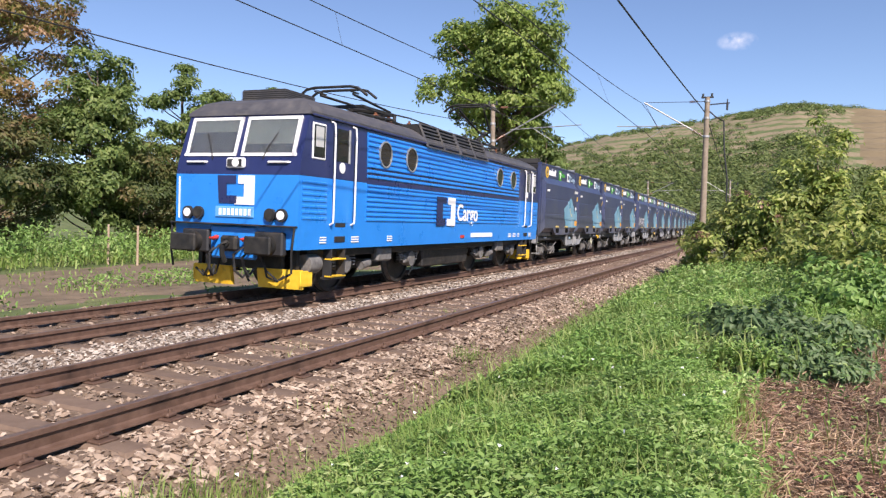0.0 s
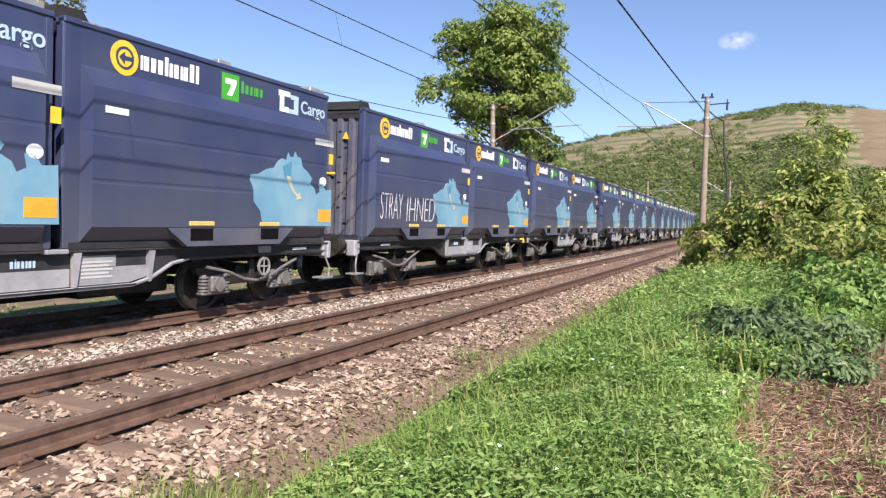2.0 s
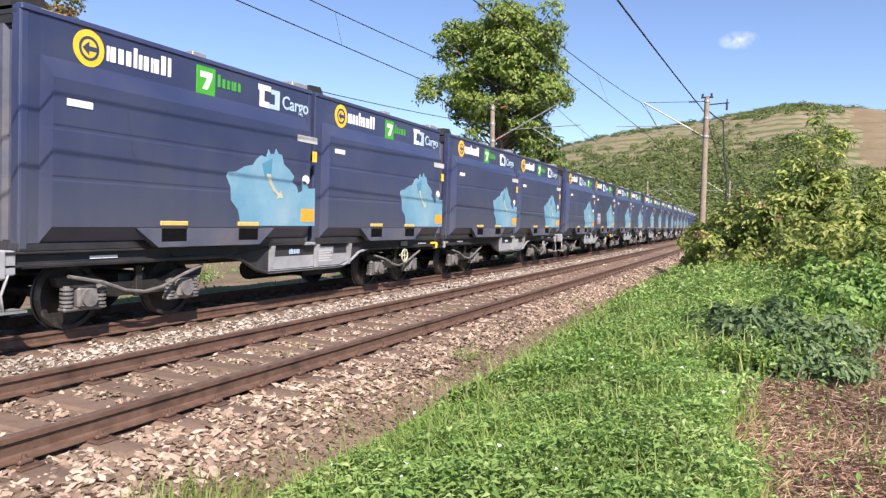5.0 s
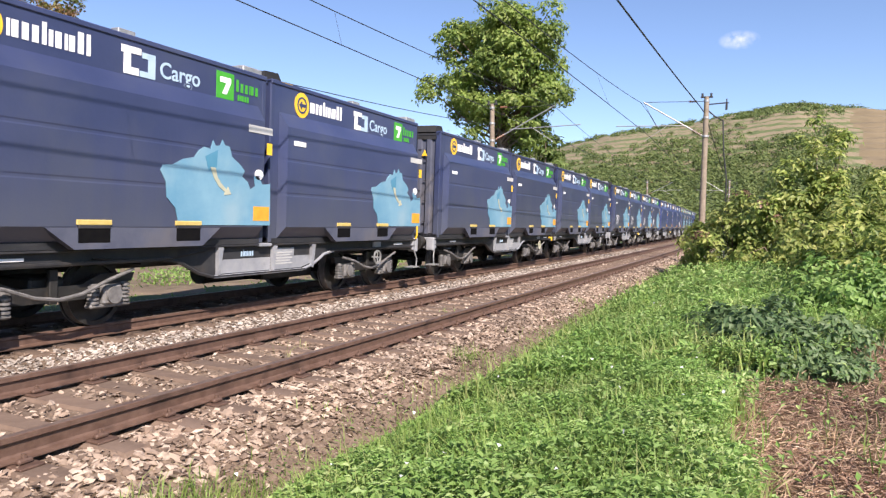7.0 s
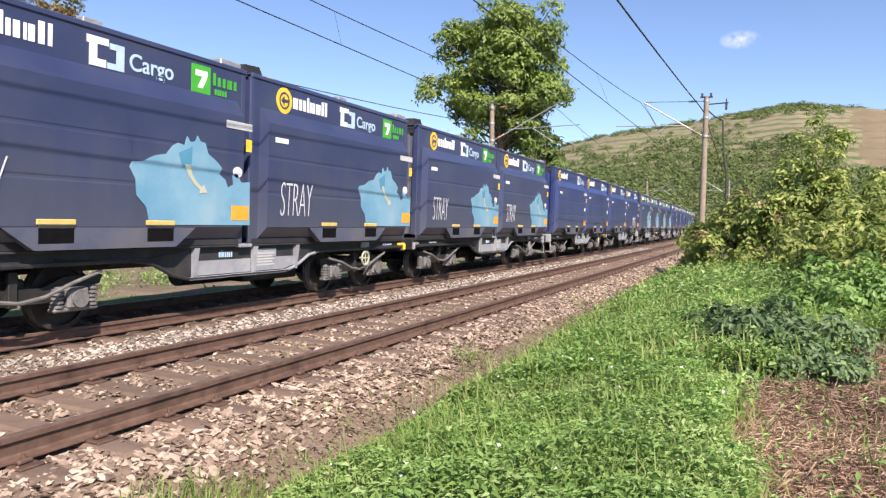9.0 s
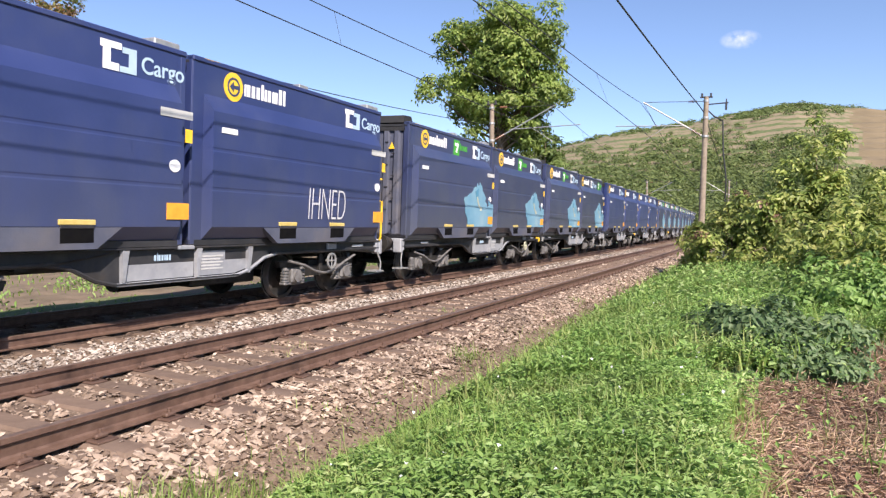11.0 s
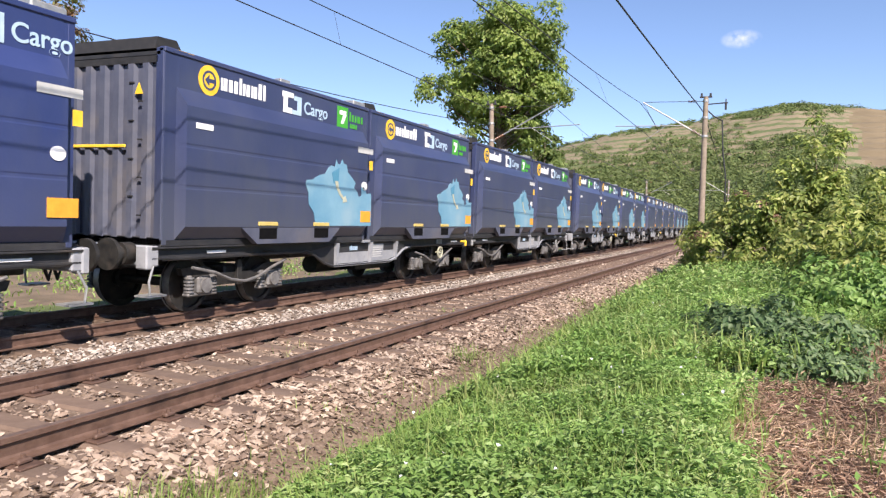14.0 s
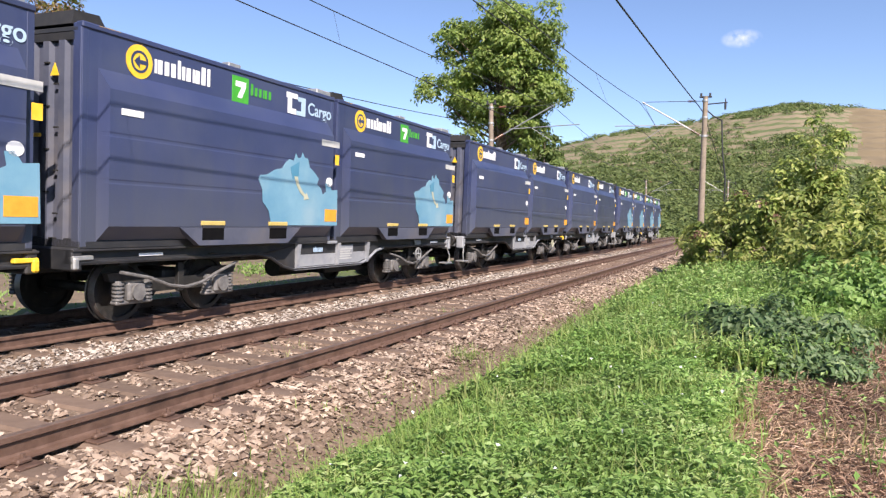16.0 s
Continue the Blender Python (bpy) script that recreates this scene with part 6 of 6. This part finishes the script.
                part("bracket_mark", Solid().slab([(x + 0.36, 3.84), (x + 0.6, 3.84), (x + 0.6, 3.5), (x + 0.32, 3.5), (x + 0.32, 3.58), (x + 0.47, 3.58), (x + 0.47, 3.76), (x + 0.36, 3.76)], ya, yb), PALE, root, "pale blue bracket mark")
                part("lettering", WORD, None, root, "pale lettering", at=Matrix.Translation((x + 0.68, ya + 0.003, 3.56)) @ pose(0, 0, 0, 90))
        part("number_plate_bar", Solid().box(-2.5, -2.12, yl, yk, 2.9, 2.99, 0.004), WHITE, root)
        part("label_strip", Solid().box(2.35, 2.98, yl, yk, 3.0, 3.12), BLIND, root, "pale label strip")
        part("yellow_label", Solid().box(2.84, 2.98, yl, yk, 2.66, 2.86), YELLOW, root)
        part("white_oval", Solid().slab([(2.64 + 0.11 * math.cos(k * 0.3927), 2.3 + 0.09 * math.sin(k * 0.3927)) for k in range(16)], yl, yk), WHITE, root, "white oval sticker")
        part("orange_label", Solid().box(2.5, 2.93, yl - 0.004, yk + 0.004, 1.52, 1.76), ORANGE, root, "orange label")
        part("corner_stripes", Solid().box(-2.75, -2.4, ya - 0.012, yb + 0.012, 3.975, 4.02), YELLOW, root)
        if mapped:
            mp = part("map_print", Solid().slab([(0.42 + 1.07 * x, 1.44 + z) for x, z in MAP], yl, yk), SEA, root, "pale turquoise map print")
            part("map_accent", Solid().slab([(1.32, 2.5), (1.6, 2.62), (1.58, 2.35), (1.4, 2.28)], yl - 0.003, yk + 0.003), DEEP, mp)
            part("map_arrow", Solid().slab([(1.44, 2.34), (1.52, 2.18), (1.64, 2.05), (1.78, 1.97), (1.76, 1.92), (1.93, 1.94), (1.85, 2.06), (1.82, 2.01), (1.69, 2.1), (1.6, 2.2), (1.55, 2.34)], yl - 0.007, yk + 0.003), SAND, mp)
    for word, x, z, sx in graffiti:
        part("graffiti", GRAFFITI[word], None, root, "white sprayed graffiti", at=Matrix.Translation((x, -1.475, z)) @ pose(0, 0, 0, 90) @ Matrix.Diagonal((sx, 1.15, 1.0, 1)))
    return root


def wagon(outer):
    """Half of a two-part wagon: outer = -1 with the buffers in front, 1 with them behind."""
    root = new("container_wagon")
    tagged(root, "dark grimy container wagon with pale fishbelly centre panel", "wagon", "wagons of the train")
    lo = 6.13 + (0.1 if outer < 0 else 0.02)
    hi = 6.13 + (0.1 if outer > 0 else 0.02)
    for side in (-1, 1):
        out = [(-lo, 1.1), (hi, 1.1), (hi, 0.93), (2.25, 0.93), (1.95, 0.86), (1.55, 0.66), (1.2, 0.6), (-1.2, 0.6), (-1.55, 0.66), (-1.95, 0.86), (-2.25, 0.93), (-lo, 0.93)]
        fr = part("side_sill", Solid().slab(out, side * 1.16, side * 1.22), FRAME, root, "dark fishbelly side sill")
        part("sill_flange", Solid().box(-lo, hi, side * 1.1, side * 1.3, 1.075, 1.105, 0.006).box(-lo, -2.2, side * 1.1, side * 1.28, 0.92, 0.945).box(2.2, hi, side * 1.1, side * 1.28, 0.92, 0.945).box(-1.3, 1.3, side * 1.1, side * 1.28, 0.585, 0.61), FRAME, fr)
        for pts in ([(-1.1, 0.86), (-1.06, 0.63), (0.25, 0.63), (0.25, 0.86)], [(0.35, 0.86), (0.35, 0.63), (1.22, 0.63), (1.55, 0.7), (1.64, 0.86)]):
            part("belly_panel", Solid().slab(pts, side * 1.21, side * 1.235), SILVER, fr, "bare pale grey belly panel")
        part("belly_panel", Solid().slab([(0.35, 1.02), (0.35, 0.864), (0.98, 0.864), (0.98, 1.02)], side * 1.21, side * 1.233), SILVER, fr, "bare pale grey belly panel")
        edge = [(x, side * 1.25, z - 0.01) for x, z in ((-6.0, 0.93), (-2.35, 0.93), (-2.0, 0.87), (-1.6, 0.68), (-1.25, 0.6))]
        part("sill_lip", Solid().tube(edge, 0.03, 6), FRAME, fr)
        edge = [(x, side * 1.25, z - 0.01) for x, z in ((-1.25, 0.6), (1.25, 0.6), (1.6, 0.68), (2.0, 0.87), (2.35, 0.93))]
        part("sill_lip", Solid().tube(edge, 0.03, 6), SILVER, fr, "pale worn sill edge")
        part("sill_lip", Solid().tube([(2.35, side * 1.25, 0.92), (6.0, side * 1.25, 0.92)], 0.03, 6), FRAME, fr)
        bars = Solid()
        letters(bars, -0.55, 0.9, 0.085, (0.7, -0.3, 0.7, 0.65, 0.45, 0.65, 0.62), side * 1.222, side * 1.228)
        part("lettering", bars, PALE, fr, "pale lettering bars")
        lines = Solid()
        for j in range(5):
            lines.box(0.42, 0.92 - 0.06 * (j % 2), side * 1.234, side * 1.24, 0.72 + 0.05 * j, 0.745 + 0.05 * j)
        part("panel_print", lines, BLIND, fr, "rows of small pale print")
        for x in (-1.15, 0.3, 1.55) if side < 0 else ():
            ribs = Solid().slab([(x - 0.02, 0.62), (x + 0.02, 0.62), (x + 0.09, 1.07), (x - 0.03, 1.07)], side * 1.2, side * 1.29)
            part("stiffener", ribs, SILVER, fr)
        part("twist_lock", Solid().box(-0.16, 0.16, side * 1.2, side * 1.34, 1.06, 1.12, 0.01), SILVER, root)
        rope = Solid().tube([(-3.6, side * 1.26, 0.98), (-2.4, side * 1.27, 0.9), (-1.3, side * 1.25, 1.04)], 0.012, 5)
        part("brake_pipe", rope, GREASE, root)
        part("label_plate", Solid().box(4.05, 4.4, side * 1.225, side * 1.26, 0.95, 1.08, 0.006), SILVER, root)
        for k, w in enumerate((5.1, -5.0)):
            part("marking", Solid().box(w, w + 0.45, side * 1.222, side * 1.23, 0.98, 1.02), WHITE, root)
    part("centre_beam", Solid().box(-lo + 0.1, hi - 0.1, -0.32, 0.32, 0.72, 1.06, 0.02), FRAME, root)
    part("air_reservoir", Solid().rod((-0.1, 0.1, 0.5), (1.3, 0.1, 0.5), 0.2, 14), GREASE, root, "dark air reservoir under the frame")
    part("brake_rigging", Solid().box(1.0, 2.7, -0.5, 0.4, 0.34, 0.74, 0.03), GREASE, root)
    for x in (-5.2, -2.6, 0.0, 2.6, 5.2):
        part("cross_member", Solid().box(x - 0.08, x + 0.08, -1.16, 1.16, 0.85, 1.05), FRAME, root)
    for d in (-1, 1):
        end = lo if d < 0 else hi
        part("headstock", Solid().box(d * (end - 0.16), d * end, -1.28, 1.28, 0.82, 1.12, 0.02), SILVER if d == outer else FRAME, root, "grey end beam")
        if d == outer:
            for side in (-1, 1):
                bf = part("buffer", Solid().rod((d * end, side * 0.875, 1.0), (d * (end + 0.36), side * 0.875, 1.0), 0.12, 16).rod((d * end, side * 0.875, 1.0), (d * (end + 0.2), side * 0.875, 1.0), 0.165, 16), GREASE, root, "greasy buffer")
                part("buffer_head", Solid().rod((d * (end + 0.36), side * 0.875, 1.0), (d * (end + 0.42), side * 0.875, 1.0), 0.23, 20), GREASE, bf)
                part("shunter_step", Solid().tube([(d * (end - 0.1), side * 1.25, 0.9), (d * (end + 0.05), side * 1.3, 0.6), (d * (end + 0.02), side * 1.3, 0.4)], 0.018).box(d * (end - 0.25), d * (end + 0.12), side * 1.1, side * 1.35, 0.38, 0.41), GALV, root, "pale shunter's step")
                part("end_gusset", Solid().box(d * (end - 0.02), d * (end + 0.1), side * 1.08, side * 1.3, 0.78, 1.13, 0.02), SILVER, root)
            part("draw_hook", Solid().rod((d * end, 0, 1.0), (d * (end + 0.55), 0, 0.98), 0.06, 8).tube([(d * (end + 0.35), 0.0, 0.95), (d * (end + 0.5), 0, 0.6), (d * (end + 0.62), 0, 0.95)], 0.035), GREASE, root)
        else:
            part("drawbar", Solid().rod((d * end, 0, 0.95), (d * (end + 0.25), 0, 0.95), 0.09, 10), GREASE, root)
            part("yellow_bracket", Solid().box(d * (end - 0.32), d * end, -1.3, -1.22, 0.96, 1.02, 0.01).box(d * (end - 0.09), d * end, -1.32, -1.24, 0.84, 1.0, 0.02), YELLOW if outer < 0 else GALV, root, "yellow bracket at the inner end")
    for side in (-1,):
        hw = Solid().ring((4.1, -1.34, 0.72), "y", 0.13, 0.165, 0.015, 24).rod((3.96, -1.34, 0.72), (4.24, -1.34, 0.72), 0.012, 6).rod((4.1, -1.34, 0.58), (4.1, -1.34, 0.86), 0.012, 6).rod((4.1, -1.2, 0.72), (4.1, -1.36, 0.72), 0.02, 8)
        part("handbrake_wheel", hw, SAND if outer < 0 else GALV, root, "ring-shaped handbrake wheel")
    wheels = []
    for d in (-1, 1):
        bc = d * 4.05
        bogie = new("bogie")
        bogie.parent = root
        bogie.matrix_basis = pose(bc, 0, 0)
        for side in (-1, 1):
            part("bogie_frame", Solid().slab([(-1.35, 0.74), (-0.75, 0.74), (-0.45, 0.62), (0.45, 0.62), (0.75, 0.74), (1.35, 0.74), (1.3, 0.62), (0.8, 0.58), (0.5, 0.42), (-0.5, 0.42), (-0.8, 0.58), (-1.3, 0.62)], side * 0.96, side * 1.06), GREASE, bogie)
            for x in (-0.9, 0.9):
                part("axle_box", Solid().box(x - 0.16, x + 0.16, side * 0.98, side * 1.16, 0.32, 0.6, 0.03).rod((x, side * 1.1, 0.455), (x, side * 1.2, 0.455), 0.12, 14).box(x - 0.34, x + 0.34, side * 0.98, side * 1.12, 0.28, 0.34, 0.02), SPRING, bogie, "dusty grey axle box")
                for k in (-0.26, 0.26):
                    c = Solid()
                    for j in range(5):
                        c.rod((x + k, side * 1.06, 0.345 + j * 0.055), (x + k, side * 1.06, 0.375 + j * 0.055), 0.085, 12)
                    c.rod((x + k, side * 1.06, 0.34), (x + k, side * 1.06, 0.62), 0.055, 8)
                    part("coil_spring", c, SPRING, bogie, "grey coil spring")
            part("brake_hose", Solid().tube([(-1.25, side * 1.2, 0.76), (-0.75, side * 1.22, 0.66), (-0.35, side * 1.22, 0.52), (0.0, side * 1.22, 0.47), (0.35, side * 1.22, 0.52), (0.75, side * 1.22, 0.67), (1.2, side * 1.2, 0.8)], 0.026), SPRING, bogie, "grey sagging brake hose")
            part("hanger", Solid().box(-0.06, 0.06, side * 1.05, side * 1.12, 0.4, 0.85, 0.01), GREASE, bogie)
        part("bolster", Solid().box(-0.25, 0.25, -1.0, 1.0, 0.55, 0.74, 0.03), GREASE, bogie)
        for x in (-0.9, 0.9):
            wheels.append(wheelset(root, bc + x, 0.455))
    return root, wheels


def container_s(n):
    """Middle of container n along the line at the start."""
    return S0 + n * A + (n + 2) // 4 * B1 + n // 4 * B2 + 0.16 - 3.065


IC7 = ((-0.15, "bracket"), (1.72, "green"), (2.24, "small"))
I7C = ((-0.12, "green"), (1.38, "bracket"))
IC = ((1.45, "bracket"),)
KINDS = "AAAAGAABAAAAAAAABHBBBBBBSSSSDDDEAAABDDDDBBBBAAAAFFFFAAAA"
LABEL_MAP = "dusty dark blue freight container with pale map print"
made_train = []


def train():
    loco, wheels = locomotive()
    made_train.append((loco, LOCO_S, 0.0, wheels, 0.62))
    kinds = {"A": (I7C, BOX, LABEL_MAP, True, ()), "B": (IC7, BOX, LABEL_MAP, True, ()), "F": (IC, BOX, "dusty dark blue freight container with two marks", False, ()), "D": (IC, BOXBLUE, "clean blue freight container with two marks", False, ()),
             "S": (IC7, BOX, LABEL_MAP + " and graffiti", True, (("STRAY", -2.35, 1.6, 0.45),)), "G": (I7C, BOX, LABEL_MAP + " and graffiti", True, (("STRAY", -2.5, 1.6, 0.5), ("IHNED", -1.2, 1.55, 0.75))),
             "H": (IC7, BOX, LABEL_MAP + " and graffiti", True, (("IHNED", -2.3, 1.6, 0.4),)), "E": (IC, BOXBLUE, "clean blue freight container with graffiti", False, (("IHNED", -0.1, 1.55, 0.6),))}
    first = {}
    for n, k in enumerate(KINDS):
        s = container_s(n)
        if k not in first:
            ob = first[k] = container(*kinds[k])
            ob.matrix_basis = on_track(s)
        else:
            ob = copy_thing(first[k], on_track(s))
        made_train.append((ob, s, 0.0, (), 1))
    pair = {}
    for w in range(len(KINDS) // 2):
        s = (container_s(2 * w) + container_s(2 * w + 1)) / 2
        outer = -1 if w % 2 == 0 else 1
        if outer not in pair:
            ob, ws = wagon(outer)
            pair[outer] = ob
            ob.matrix_basis = on_track(s)
        else:
            ob = copy_thing(pair[outer], on_track(s))
            ws = [c for c in ob.children if c.name.startswith("wheelset")]
        if 2 * w + 1 in (19, 31, 51):
            e = 6.23
            hoop = [(e, -1.25, 1.02), (e, -1.3, 1.2), (e + 0.02, -1.3, 2.0), (e + 0.02, -1.12, 2.05), (e + 0.02, -1.05, 1.5), (e, -1.05, 1.1)]
            part("grab_hoop", Solid().tube(hoop, 0.025), YELLOW, ob, "yellow grab hoop")
        made_train.append((ob, s, 0.0, ws, 0.455))


train()


def cloud():
    m, nodes, links, p = nodes_of("thin white self-glowing cloud")
    tr = nodes.new("ShaderNodeBsdfTransparent")
    # the cloud's sunlit white is emitted by the material, not received
    glow = nodes.new("ShaderNodeEmission")
    glow.inputs["Color"].default_value, glow.inputs["Strength"].default_value = (0.84, 0.88, 1.0, 1), 0.66
    mx = nodes.new("ShaderNodeMixShader")
    # thick in the middle, thinning out unevenly
    tc = nodes.new("ShaderNodeTexCoord")
    mp = nodes.new("ShaderNodeMapping")
    mp.inputs["Scale"].default_value = (1 / 56, 1 / 27, 0.0)
    gr = nodes.new("ShaderNodeTexGradient")
    gr.gradient_type = "SPHERICAL"
    nz = nodes.new("ShaderNodeTexNoise")
    nz.inputs["Scale"].default_value, nz.inputs["Detail"].default_value = 0.035, 6
    rp = ramp(nodes, [(0.4, (0, 0, 0)), (0.7, (0.62, 0.62, 0.62))])
    ml = nodes.new("ShaderNodeMath")
    ml.operation = "MULTIPLY"
    links.new(tc.outputs["Object"], mp.inputs["Vector"])
    links.new(mp.outputs[0], gr.inputs["Vector"])
    links.new(tc.outputs["Object"], nz.inputs["Vector"])
    links.new(nz.outputs["Fac"], rp.inputs["Fac"])
    links.new(gr.outputs["Fac"], ml.inputs[0])
    links.new(rp.outputs["Color"], ml.inputs[1])
    links.new(ml.outputs[0], mx.inputs[0])
    links.new(tr.outputs[0], mx.inputs[1])
    links.new(glow.outputs[0], mx.inputs[2])
    links.new(mx.outputs[0], nodes["Material Output"].inputs["Surface"])
    bm = bmesh.new()
    bmesh.ops.create_icosphere(bm, subdivisions=4, radius=1.0, matrix=Matrix.Diagonal((60, 30, 12, 1)))
    me = bpy.data.meshes.new("cloud")
    bm.to_mesh(me)
    bm.free()
    me.shade_smooth()
    me.materials.append(m)
    return tagged(new("cloud", me), "small thin white self-glowing cloud in a clear sky", "cloud")


cloud_ob = cloud()
sleepers()
stones()


def motions():
    times = [0.5 * k for k in range(33)]
    for ob, s, up, wheels, r in made_train:
        walk(ob, [(t, on_track(s - SPEED * t)) for t in times])
        step = math.degrees(SPEED / 30 / r)
        for w in wheels:
            x = w.matrix_basis.translation.x
            walk(w, [(k / 30, pose(x, 0, r, 0, -step * k, 0)) for k in range(481)])
    D = 2000.0
    walk(cloud_ob, [(0.0, look((0.4 * D, D, 0.257 * D), (0, 0, 0))), (16.0, look((0.4085 * D, D, 0.26 * D), (0, 0, 0)))])


motions()
